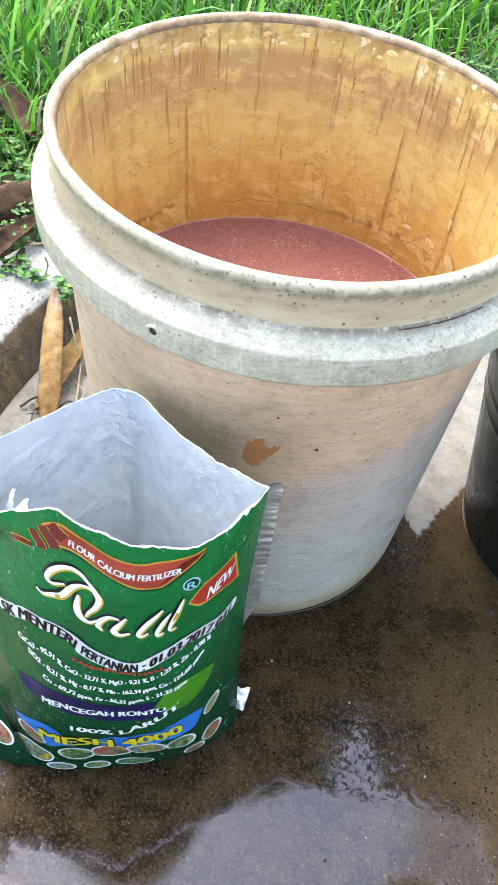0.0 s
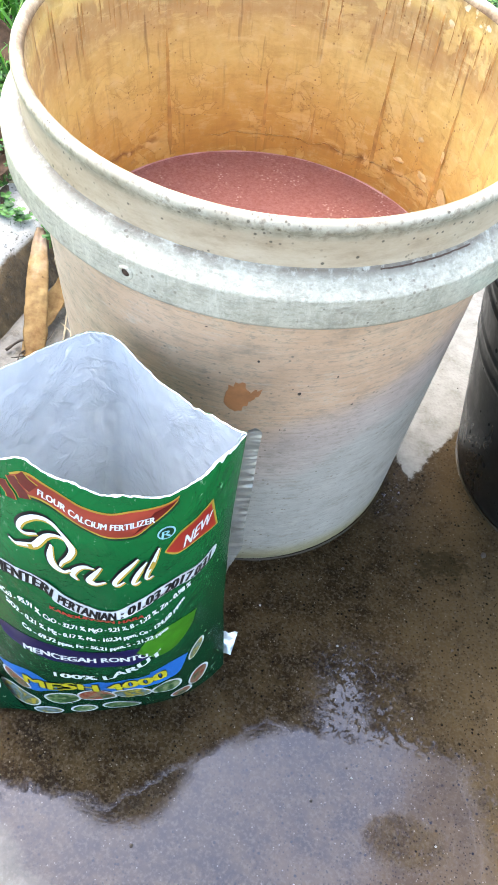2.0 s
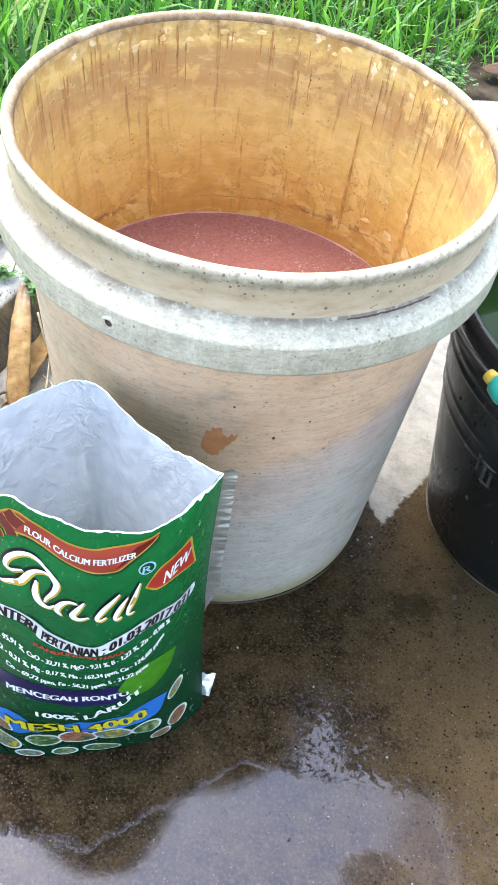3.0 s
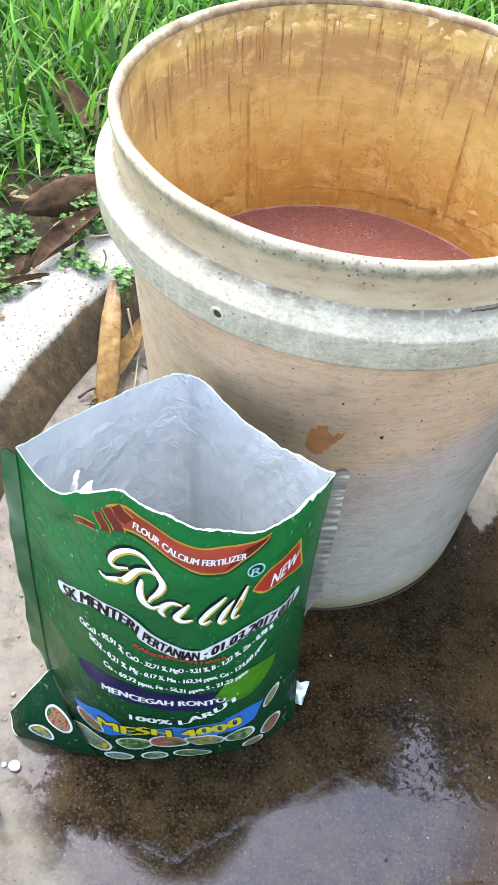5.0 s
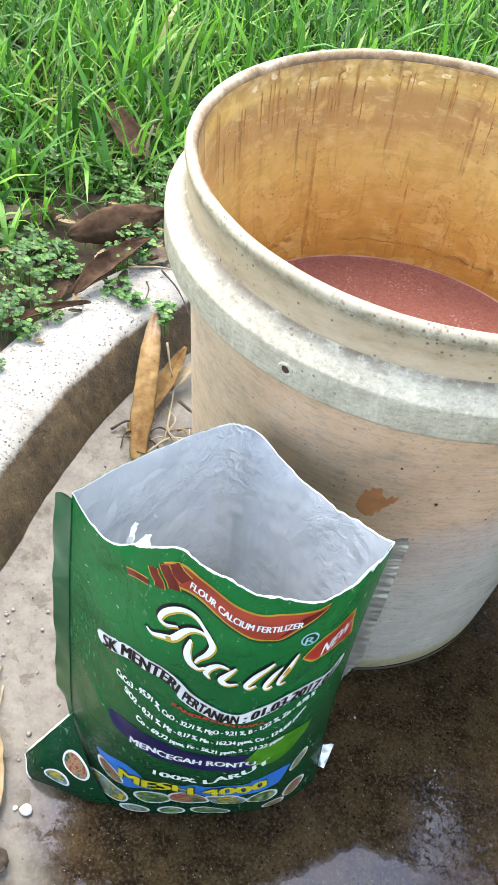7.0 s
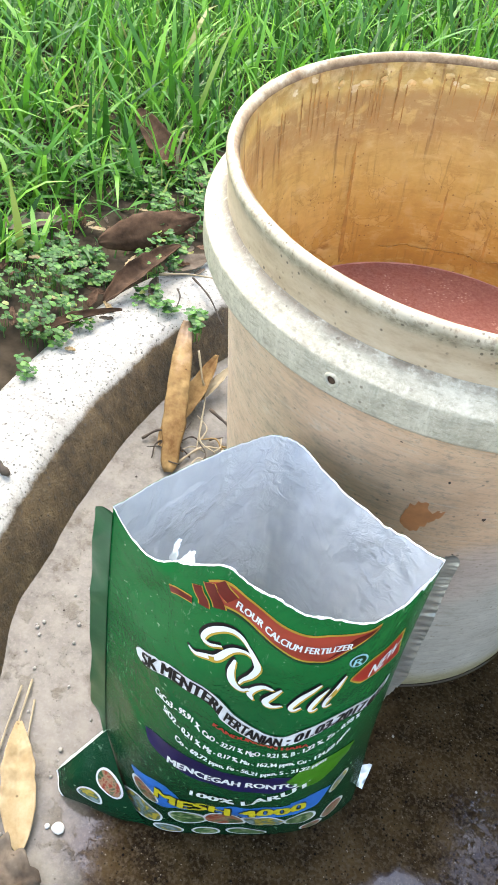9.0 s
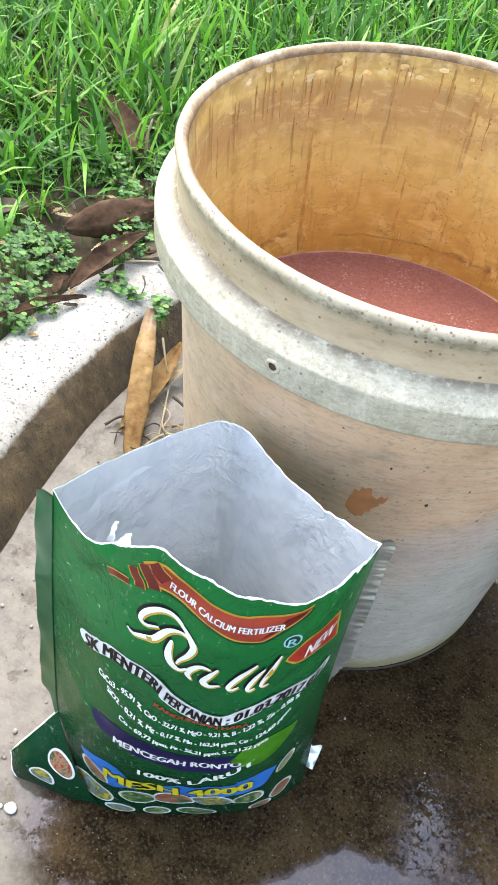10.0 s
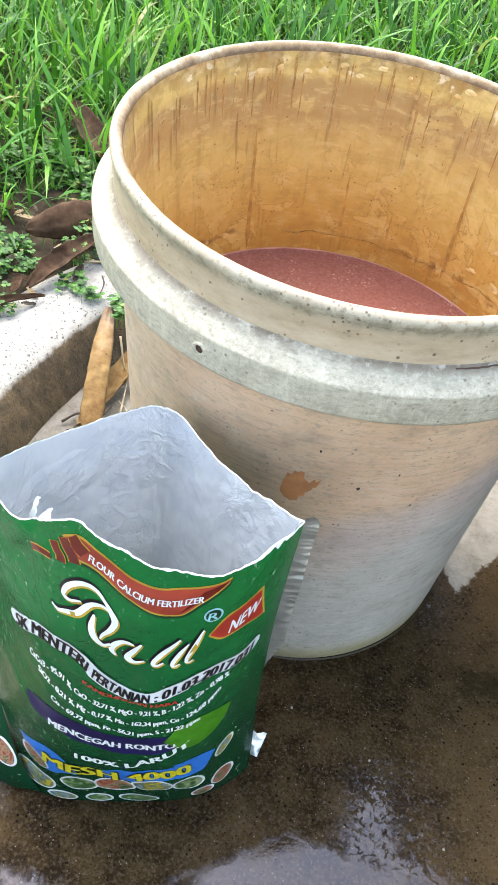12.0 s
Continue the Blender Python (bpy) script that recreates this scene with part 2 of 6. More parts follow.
def pail_plastic():
    m = Mat("weathered_pail_plastic", 0.42)
    streak = m.math("ADD", m.math("MULTIPLY", m.noise(10.0, 6, 0.7, m.scaled(2.5, 2.5, 12.0)), 0.35), m.math("MULTIPLY", m.noise(24.0, 6, 0.7), 0.65))
    big = m.noise(9.0, 4, 0.6)
    mid = m.noise(42.0, 6, 0.7, m.scaled(1.0, 1.0, 1.8))
    fine = m.noise(190.0, 4, 0.7, m.scaled(1.0, 1.0, 2.4))
    z = m.axis(2)
    low = m.ramp(m.math("ADD", m.math("ADD", z, m.math("MULTIPLY", m.axis(0), -0.42)), m.math("MULTIPLY", m.math("SUBTRACT", big, 0.5), 0.10)), [(0.115, 1.0), (0.195, 0.0)])
    pink = m.ramp(streak, [(0.30, (0.50, 0.30, 0.185)), (0.50, (0.63, 0.40, 0.26)), (0.70, (0.70, 0.49, 0.335))])
    grey = m.ramp(streak, [(0.3, (0.38, 0.345, 0.305)), (0.7, (0.51, 0.465, 0.415))])
    c = m.mix(low, pink, grey)
    band = m.math("MULTIPLY", m.math("MULTIPLY", low, m.math("SUBTRACT", 1.0, low)), 2.2)
    c = m.mix(band, c, m.ramp(streak, [(0.3, (0.40, 0.305, 0.285)), (0.7, (0.56, 0.445, 0.415))]))
    c = m.mix(m.ramp(m.math("ADD", m.axis(0), m.math("ADD", 0.5, m.math("MULTIPLY", m.math("SUBTRACT", big, 0.5), 0.10))), [(0.36, 0.35), (0.47, 0.0)]), c, (0.50, 0.45, 0.35))
    collar = m.ramp(m.math("SUBTRACT", z, 0.30), [(0.0095, 0.0), (0.0105, 1.0)])
    c = m.mix(collar, c, m.ramp(streak, [(0.3, (0.42, 0.375, 0.285)), (0.7, (0.57, 0.515, 0.405))]))
    tilt = m.noise(240.0, 5, 0.75, m.scaled(0.5, 0.5, 2.0))
    c = m.mix(m.math("MULTIPLY", collar, m.ramp(tilt, [(0.52, 0.0), (0.68, 0.6)])), c, (0.25, 0.23, 0.165))
    dust = m.noise(420.0, 4, 0.75)
    c = m.mix(m.math("MULTIPLY", collar, m.ramp(dust, [(0.52, 0.0), (0.62, 0.32)])), c, (0.74, 0.69, 0.57))
    c = m.mix(m.math("MULTIPLY", collar, m.ramp(dust, [(0.36, 0.25), (0.46, 0.0)])), c, (0.25, 0.225, 0.16))
    seam = m.math("ABSOLUTE", m.math("SUBTRACT", z, 0.3412))
    c = m.mix(m.math("MULTIPLY", m.ramp(seam, [(0.0005, 0.85), (0.0018, 0.0)]), m.ramp(mid, [(0.34, 0.1), (0.50, 1.0)])), c, (0.13, 0.085, 0.05))
    foot = m.ramp(m.math("ADD", z, m.math("MULTIPLY", m.math("SUBTRACT", big, 0.5), 0.02)), [(0.009, 1.0), (0.030, 0.0)])
    c = m.mix(m.math("MULTIPLY", foot, 0.85), c, (0.36, 0.30, 0.145))
    c = m.mix(m.ramp(mid, [(0.52, 0.0), (0.72, 0.55)]), c, (0.26, 0.215, 0.165))
    c = m.mix(m.ramp(fine, [(0.53, 0.0), (0.68, 0.55)]), c, (0.24, 0.20, 0.155))
    c = m.mix(m.ramp(mid, [(0.28, 0.35), (0.42, 0.0)]), c, (0.68, 0.63, 0.52))
    c = m.mix(m.ramp(m.voronoi(70.0), [(0.035, 0.8), (0.06, 0.0)]), c, (0.12, 0.09, 0.065))
    turned = m.noise(75.0, 6, 0.72, m.scaled(0.30, 0.30, 5.0))
    body = m.math("SUBTRACT", 1.0, collar)
    c = m.mix(m.math("MULTIPLY", body, m.ramp(turned, [(0.53, 0.0), (0.66, 0.42)])), c, (0.30, 0.235, 0.175))
    c = m.mix(m.math("MULTIPLY", body, m.ramp(turned, [(0.32, 0.30), (0.44, 0.0)])), c, (0.64, 0.56, 0.47))
    run = m.noise(85.0, 5, 0.70, m.scaled(1.6, 1.6, 0.35))
    c = m.mix(m.math("MULTIPLY", collar, m.ramp(run, [(0.54, 0.0), (0.66, 0.45)])), c, (0.27, 0.25, 0.19))
    c = m.mix(m.math("MULTIPLY", collar, m.ramp(run, [(0.34, 0.55), (0.44, 0.0)])), c, (0.66, 0.61, 0.50))
    c = m.mix(m.math("MULTIPLY", m.ramp(m.voronoi(160.0), [(0.10, 0.8), (0.18, 0.0)]), m.ramp(m.noise(20.0, 4, 0.6), [(0.46, 0.0), (0.58, 1.0)])), c, (0.20, 0.155, 0.11))
    m.bump(m.math("ADD", fine, m.math("ADD", m.math("MULTIPLY", mid, 0.8), m.math("MULTIPLY", turned, 0.7))), 0.32, 0.0008)
    return m.out(Base_Color=c, Roughness=m.ramp(mid, [(0.3, 0.34), (0.7, 0.58)]))


def pail_inside():
    m = Mat("stained_pail_inside", 0.42)
    big = m.noise(14.0, 5, 0.6)
    drip = m.noise(30.0, 4, 0.6, m.scaled(2.2, 2.2, 0.22))
    thin = m.noise(90.0, 3, 0.6, m.scaled(2.0, 2.0, 0.12))
    z = m.axis(2)
    zz = m.math("ADD", z, m.math("MULTIPLY", m.math("SUBTRACT", big, 0.5), 0.035))
    c = m.ramp(m.math("SUBTRACT", zz, 0.19), [(0.0, (0.54, 0.275, 0.065)), (0.05, (0.63, 0.385, 0.105)), (0.095, (0.69, 0.49, 0.165)), (0.118, (0.63, 0.43, 0.155)), (0.130, (0.51, 0.325, 0.135)), (0.152, (0.45, 0.285, 0.12))])
    band = m.ramp(m.math("SUBTRACT", m.math("ADD", z, m.math("MULTIPLY", m.math("SUBTRACT", big, 0.5), 0.004)), 0.30), [(0.0465, 0.0), (0.048, 1.0)])
    c = m.mix(band, c, m.ramp(big, [(0.3, (0.57, 0.39, 0.125)), (0.7, (0.69, 0.50, 0.19))]))
    brim = m.ramp(m.math("SUBTRACT", zz, 0.30), [(0.050, 0.0), (0.068, 0.85)])
    c = m.mix(brim, c, m.ramp(m.noise(120.0, 4), [(0.44, (0.16, 0.085, 0.035)), (0.70, (0.55, 0.42, 0.27))]))
    high = m.ramp(m.math("SUBTRACT", z, 0.20), [(0.05, 0.35), (0.14, 1.0)])
    c = m.mix(m.math("MULTIPLY", high, m.ramp(drip, [(0.53, 0.0), (0.72, 0.5)])), c, (0.30, 0.13, 0.04))
    c = m.mix(m.math("MULTIPLY", high, m.ramp(thin, [(0.60, 0.0), (0.70, 0.7)])), c, (0.16, 0.07, 0.03))
    flake = m.math("MULTIPLY", m.ramp(m.noise(95.0, 3, 0.5), [(0.62, 0.0), (0.66, 0.9)]), m.ramp(m.math("SUBTRACT", zz, 0.30), [(0.049, 0.0), (0.052, 1.0), (0.061, 1.0), (0.064, 0.0)]))
    c = m.mix(flake, c, (0.82, 0.72, 0.52))
    tide = m.math("ABSOLUTE", m.math("SUBTRACT", m.math("ADD", z, m.math("MULTIPLY", m.math("SUBTRACT", m.noise(24.0, 4), 0.5), 0.03)), 0.221))
    c = m.mix(m.math("MULTIPLY", m.ramp(m.noise(16.0, 3), [(0.42, 0.0), (0.56, 1.0)]), m.ramp(tide, [(0.0004, 0.75), (0.0018, 0.0)])), c, m.ramp(m.noise(70.0, 2), [(0.50, (0.16, 0.05, 0.02)), (0.56, (0.80, 0.62, 0.36))]))
    patch = m.ramp(m.noise(38.0, 4, 0.55, distort=0.6), [(0.55, 0.0), (0.62, 0.45)])
    c = m.mix(patch, c, (0.78, 0.58, 0.22))
    mott = m.noise(85.0, 6, 0.7, m.scaled(1.0, 1.0, 0.8))
    c = m.mix(m.ramp(mott, [(0.50, 0.0), (0.70, 0.40)]), c, (0.46, 0.24, 0.07))
    c = m.mix(m.ramp(mott, [(0.30, 0.4), (0.46, 0.0)]), c, (0.70, 0.56, 0.30))
    c = m.mix(m.ramp(m.voronoi(60.0), [(0.03, 0.8), (0.05, 0.0)]), c, (0.20, 0.09, 0.03))
    wiped = m.noise(80.0, 6, 0.72, m.scaled(0.55, 0.55, 1.7), 0.4)
    c = m.mix(m.ramp(wiped, [(0.52, 0.0), (0.66, 0.34)]), c, (0.42, 0.23, 0.07))
    c = m.mix(m.ramp(wiped, [(0.34, 0.42), (0.46, 0.0)]), c, (0.76, 0.60, 0.28))
    edge = m.ramp(m.math("ABSOLUTE", m.math("SUBTRACT", m.noise(38.0, 4, 0.55, distort=0.6), 0.565)), [(0.0, 0.55), (0.010, 0.0)])
    c = m.mix(m.math("MULTIPLY", edge, m.ramp(m.math("SUBTRACT", z, 0.20), [(0.05, 1.0), (0.10, 0.35)])), c, (0.34, 0.16, 0.045))
    fleck = m.math("MULTIPLY", m.ramp(m.voronoi(210.0), [(0.10, 0.9), (0.20, 0.0)]), m.ramp(m.noise(40.0, 4, 0.6), [(0.50, 0.0), (0.60, 1.0)]))
    c = m.mix(fleck, c, (0.27, 0.13, 0.045))
    m.bump(m.math("ADD", m.noise(180.0, 4), m.math("MULTIPLY", m.noise(38.0, 4, 0.55, distort=0.6), 1.5)), 0.35, 0.0010)
    return m.out(Base_Color=c)


def red_liquid():
    m = Mat("red_brown_liquid", 0.16)
    n = m.noise(420.0, 5, 0.7)
    foam = m.math("MULTIPLY", m.ramp(m.voronoi(330.0), [(0.20, 1.0), (0.42, 0.0)]), m.ramp(m.noise(30.0, 5, 0.65, distort=0.5), [(0.46, 0.0), (0.62, 0.55)]))
    m.bump(m.math("ADD", n, foam), 0.16, 0.0006)
    c = m.ramp(n, [(0.3, (0.24, 0.080, 0.070)), (0.7, (0.35, 0.150, 0.130))])
    return m.out(Base_Color=m.mix(foam, c, (0.46, 0.24, 0.205)), Roughness=m.ramp(foam, [(0.0, 0.14), (0.5, 0.32)]))


def leaf_green(name, a, b, c, rough=0.45):
    m = Mat(name, rough)
    col = m.ramp(m.island(), [(0.0, a), (0.5, b), (0.94, c), (1.0, (0.30, 0.30, 0.10))])
    m.out(Base_Color=col)
    m.b.inputs["Subsurface Weight"].default_value = 0.0
    tr = m.t.nodes.new("ShaderNodeBsdfTranslucent")
    m.t.links.new(col, tr.inputs[0])
    mixn = m.t.nodes.new("ShaderNodeMixShader")
    mixn.inputs[0].default_value = 0.35
    m.t.links.new(m.b.outputs[0], mixn.inputs[1])
    m.t.links.new(tr.outputs[0], mixn.inputs[2])
    m.t.links.new(mixn.outputs[0], m.t.nodes["Material Output"].inputs[0])
    return m.m


def dead_leaf(name, a, b, pale_from=0.0):
    m = Mat(name, 0.75, spec=0.12)
    n = m.noise(45.0, 5, 0.65)
    c = m.ramp(n, [(0.3, a), (0.65, b)])
    c = m.mix(m.math("MULTIPLY", m.ramp(m.voronoi(130.0), [(0.05, 0.8), (0.16, 0.0)]), m.ramp(m.noise(50.0, 3), [(0.52, 0.0), (0.60, 1.0)])), c, tuple(v * 0.25 for v in a))
    c = m.mix(m.ramp(m.noise(22.0, 4, 0.6), [(0.52, 0.0), (0.66, 0.7)]), c, tuple(v * 0.45 for v in a))
    m.bump(m.noise(140.0, 4), 0.5, 0.0010)
    if pale_from:
        z = m.math("ADD", m.axis(2), m.math("MULTIPLY", m.math("SUBTRACT", m.noise(60.0, 4), 0.5), 0.03))
        c = m.mix(m.ramp(z, [(pale_from, 0.0), (pale_from + 0.014, 0.55)]), c, (0.50, 0.38, 0.31))
    return m.out(Base_Color=c)


CONCRETE, KERB, PAIL, PAIL_IN, LIQUID = wet_concrete(), kerb_concrete(), pail_plastic(), pail_inside(), red_liquid()
SOIL = plain("dark_soil", (0.050, 0.038, 0.026), 0.9, vary=0.6, scale=40, bump=0.6)
SOIL.node_tree.nodes["Principled BSDF"].inputs["Specular IOR Level"].default_value = 0.1
GRASS = leaf_green("grass_blades", (0.018, 0.086, 0.014), (0.072, 0.265, 0.027), (0.23, 0.53, 0.070), 0.42)
CLOVER = leaf_green("clover_leaves", (0.014, 0.070, 0.015), (0.046, 0.175, 0.028), (0.13, 0.33, 0.060))
STRAW = plain("dry_straw", (0.32, 0.26, 0.165), 0.6)
TAN_LEAF = dead_leaf("tan_dead_leaf", (0.125, 0.062, 0.022), (0.33, 0.215, 0.095), 0.046)
BROWN_LEAF = dead_leaf("brown_dead_leaf", (0.026, 0.014, 0.008), (0.115, 0.066, 0.040))
YELLOW_LEAF = dead_leaf("yellow_dead_leaf", (0.27, 0.185, 0.09), (0.42, 0.335, 0.21))


def printed_film():
    m = Mat("green_printed_film", 0.24, spec=0.14)
    big = m.noise(13.0, 4, 0.6, distort=0.8)
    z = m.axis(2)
    # green deepens toward the foot: shade under the bulge, put into the colour
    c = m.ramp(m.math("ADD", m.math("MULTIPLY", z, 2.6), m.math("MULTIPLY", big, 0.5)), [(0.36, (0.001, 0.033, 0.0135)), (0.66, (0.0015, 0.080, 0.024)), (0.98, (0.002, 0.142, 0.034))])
    c = m.mix(m.ramp(m.noise(240.0, 3), [(0.68, 0.0), (0.74, 0.6)]), c, (0.30, 0.48, 0.32))
    crease = m.ramp(m.math("ABSOLUTE", m.math("SUBTRACT", m.noise(30.0, 4, 0.6, m.scaled(1.0, 1.0, 0.6), 1.4), 0.5)), [(0.0, 1.0), (0.03, 0.0)])
    # slight shade along the creases, painted into the green
    c = m.mix(m.math("MULTIPLY", crease, 0.12), c, (0.003, 0.035, 0.014))
    scuff = m.math("MULTIPLY", m.ramp(m.noise(300.0, 4, 0.7, m.scaled(1.0, 1.0, 0.4)), [(0.60, 0.0), (0.70, 0.55)]), m.ramp(m.noise(18.0, 3), [(0.50, 0.0), (0.62, 1.0)]))
    c = m.mix(scuff, c, (0.20, 0.36, 0.24))
    m.bump(m.math("ADD", m.math("MULTIPLY", crease, 0.18), m.math("ADD", m.noise(60.0, 4, 0.6, distort=1.0), m.math("ADD", m.math("MULTIPLY", m.noise(420.0, 3), 0.15), m.math("MULTIPLY", m.noise(150.0, 5, 0.65, distort=1.5), 0.6)))), 0.5, 0.0013)
    return m.out(Base_Color=c)


def foil_lining():
    m = Mat("silver_foil_lining", 0.2, 0.55)
    n = m.noise(55.0, 6, 0.6, m.scaled(1.0, 1.0, 0.7), 0.4)
    fold = m.noise(11.0, 4, 0.5, m.scaled(1.6, 1.6, 0.7), 0.5)
    ridge = m.ramp(m.math("ABSOLUTE", m.math("SUBTRACT", m.noise(26.0, 3, 0.5, m.scaled(1.0, 0.7, 0.55), 1.2), 0.5)), [(0.0, 1.0), (0.05, 0.0)])
    crumple = m.math("MULTIPLY", m.noise(120.0, 4, 0.6, distort=1.0), m.ramp(m.noise(14.0, 3), [(0.50, 0.02), (0.60, 0.75)]))
    m.bump(m.math("ADD", m.math("ADD", crumple, m.math("MULTIPLY", ridge, 0.07)), m.math("ADD", m.math("MULTIPLY", n, 0.09), m.math("MULTIPLY", fold, 0.32))), 0.5, 0.005)
    return m.out(Base_Color=m.ramp(n, [(0.3, (0.76, 0.81, 0.865)), (0.7, (0.885, 0.915, 0.94))]), Roughness=m.ramp(fold, [(0.38, 0.08), (0.62, 0.24)]))


GREEN_FOIL, SILVER = printed_film(), foil_lining()


def black_plastic():
    m = Mat("scuffed_black_plastic", 0.34, spec=0.32)
    scuff = m.noise(34.0, 6, 0.75, m.scaled(1.0, 1.0, 0.6), 0.6)
    c = m.mix(m.ramp(scuff, [(0.58, 0.0), (0.72, 0.5)]), (0.009, 0.010, 0.010), (0.10, 0.10, 0.093))
    c = m.mix(m.ramp(m.voronoi(110.0), [(0.10, 0.9), (0.17, 0.0)]), c, (0.002, 0.002, 0.002))
    m.bump(m.noise(120.0, 4), 0.15, 0.0008)
    return m.out(Base_Color=c, Roughness=m.ramp(scuff, [(0.4, 0.26), (0.7, 0.5)]))


BLACK = black_plastic()
GREEN_WATER = plain("green_water", (0.012, 0.030, 0.008), 0.06, vary=0.3, scale=25, bump=0.03)
GREEN_WATER.node_tree.nodes["Principled BSDF"].inputs["Specular IOR Level"].default_value = 0.10
TEAL = plain("teal_grip_plastic", (0.0, 0.33, 0.27), 0.35, vary=0.08)
WIRE = plain("dull_wire", (0.035, 0.033, 0.03), 0.5, 0.4, vary=0.3)
RUSTY = plain("yellow_tape", (0.50, 0.36, 0.05), 0.6)
HOLE_DARK = plain("dark_grime", (0.10, 0.055, 0.036), 0.8, vary=0.3)
FROTH = plain("pink_froth", (0.50, 0.24, 0.20), 0.5, vary=0.2)
FILM = plain("clear_dark_water", (0.05, 0.036, 0.02), 0.12, vary=0.2, bump=0)
FILM.node_tree.nodes["Principled BSDF"].inputs["Specular IOR Level"].default_value = 0.2
INK_TAG = plain("tag_red_print", (0.40, 0.030, 0.018), 0.3, vary=0.2, scale=40, bump=0)
RUST = plain("orange_brown_stain", (0.54, 0.215, 0.090), 0.5, vary=0.22, scale=80)
DARK_SPOT = plain("dark_speck", (0.05, 0.035, 0.025), 0.7)
PALE_BIT = plain("pale_pebble", (0.72, 0.70, 0.66), 0.45)
GREY_BIT = plain("pale_grey_grit", (0.27, 0.255, 0.23), 0.4, vary=0.3, scale=300)
TWIG = plain("dark_twig", (0.055, 0.040, 0.028), 0.8, vary=0.4)
INK_WHITE = plain("white_print", (0.78, 0.80, 0.80), 0.3, vary=0.06, bump=0)
INK_GREY = plain("silver_grey_print", (0.66, 0.67, 0.69), 0.3, vary=0.12, bump=0)
INK_BLACK = plain("black_print", (0.008, 0.008, 0.009), 0.3, vary=0.2, bump=0)
INK_RED = plain("red_print", (0.40, 0.058, 0.034), 0.3, vary=0.3, scale=40, bump=0)
INK_MAROON = plain("dark_red_print", (0.13, 0.014, 0.010), 0.3, vary=0.4, scale=90, bump=0)
INK_GOLD = plain("gold_print", (0.46, 0.30, 0.045), 0.3, vary=0.2, bump=0)
INK_NAVY = plain("navy_print", (0.012, 0.010, 0.065), 0.3, vary=0.25, bump=0)
INK_BLUE = plain("blue_print", (0.010, 0.14, 0.48), 0.3, vary=0.15, bump=0)
INK_YELLOW = plain("yellow_print", (0.62, 0.52, 0.03), 0.3, vary=0.12, bump=0)
INK_LEAF = plain("leaf_green_print", (0.042, 0.20, 0.013), 0.3, vary=0.3, bump=0)
INK_CYAN = plain("pale_blue_print", (0.30, 0.62, 0.66), 0.3, vary=0.1, bump=0)
INK_DARKGREEN = plain("dark_green_print", (0.006, 0.055, 0.022), 0.3, vary=0.3, bump=0)


for ink in (INK_WHITE, INK_GREY, INK_BLACK, INK_RED, INK_MAROON, INK_GOLD, INK_NAVY, INK_BLUE, INK_YELLOW, INK_LEAF, INK_CYAN, INK_DARKGREEN):
    ink.node_tree.nodes["Principled BSDF"].inputs["Specular IOR Level"].default_value = 0.18

GREY_LEAF = dead_leaf("grey_dead_leaf", (0.07, 0.05, 0.037), (0.18, 0.145, 0.11))
RUSSET_LEAF = dead_leaf("russet_dead_leaf", (0.075, 0.042, 0.028), (0.15, 0.092, 0.060))
TORN = plain("torn_white_film", (0.82, 0.83, 0.84), 0.4, vary=0.08, scale=200, bump=0.3)
FOLD_EDGE = plain("pale_folded_film", (0.42, 0.52, 0.45), 0.35, vary=0.3, scale=120, bump=0.2)
SEAM_GREEN = plain("dark_green_seam_film", (0.022, 0.105, 0.045), 0.3, vary=0.3, scale=30, bump=0.2)
SEAM_GREY = plain("grey_crimped_foil", (0.36, 0.35, 0.32), 0.30, 0.55, vary=0.3, scale=70, bump=0.3)
SCUFF = plain("grey_scuffed_plastic", (0.045, 0.045, 0.045), 0.42, vary=0.6, scale=150)
DIRT_BLACK = plain("black_dirt", (0.004, 0.004, 0.004), 0.7, vary=0.3)


def rim_plastic():
    m = Mat("worn_pail_rim", 0.4)
    n = m.noise(110.0, 4, 0.65)
    c = m.ramp(m.noise(20.0, 4), [(0.3, (0.36, 0.29, 0.20)), (0.6, (0.50, 0.44, 0.34))])
    c = m.mix(m.ramp(m.noise(260.0, 4, 0.7), [(0.50, 0.0), (0.66, 0.7)]), c, (0.19, 0.135, 0.085))
    z = m.axis(2)
    c = m.mix(m.ramp(m.math("SUBTRACT", z, 0.30), [(0.058, 1.0), (0.063, 0.0)]), c, m.ramp(m.noise(22.0, 6, 0.7, m.scaled(1.5, 1.5, 4.0)), [(0.3, (0.36, 0.255, 0.16)), (0.5, (0.50, 0.38, 0.26)), (0.7, (0.58, 0.465, 0.335))]))
    c = m.mix(m.ramp(m.voronoi(75.0), [(0.05, 0.85), (0.09, 0.0)]), c, (0.06, 0.045, 0.03))
    c = m.mix(m.math("MULTIPLY", m.ramp(m.voronoi(240.0), [(0.14, 0.9), (0.24, 0.0)]), m.ramp(m.noise(30.0, 4, 0.65), [(0.46, 0.0), (0.58, 1.0)])), c, (0.10, 0.075, 0.05))
    under = m.math("MULTIPLY", m.ramp(m.math("SUBTRACT", z, 0.30), [(0.0605, 0.0), (0.063, 1.0), (0.0655, 1.0), (0.0685, 0.0)]), m.ramp(m.noise(70.0, 5, 0.7), [(0.42, 0.0), (0.58, 0.85)]))
    c = m.mix(under, c, (0.15, 0.125, 0.075))
    m.bump(n, 0.3, 0.0007)
    return m.out(Base_Color=c)


RIM = rim_plastic()


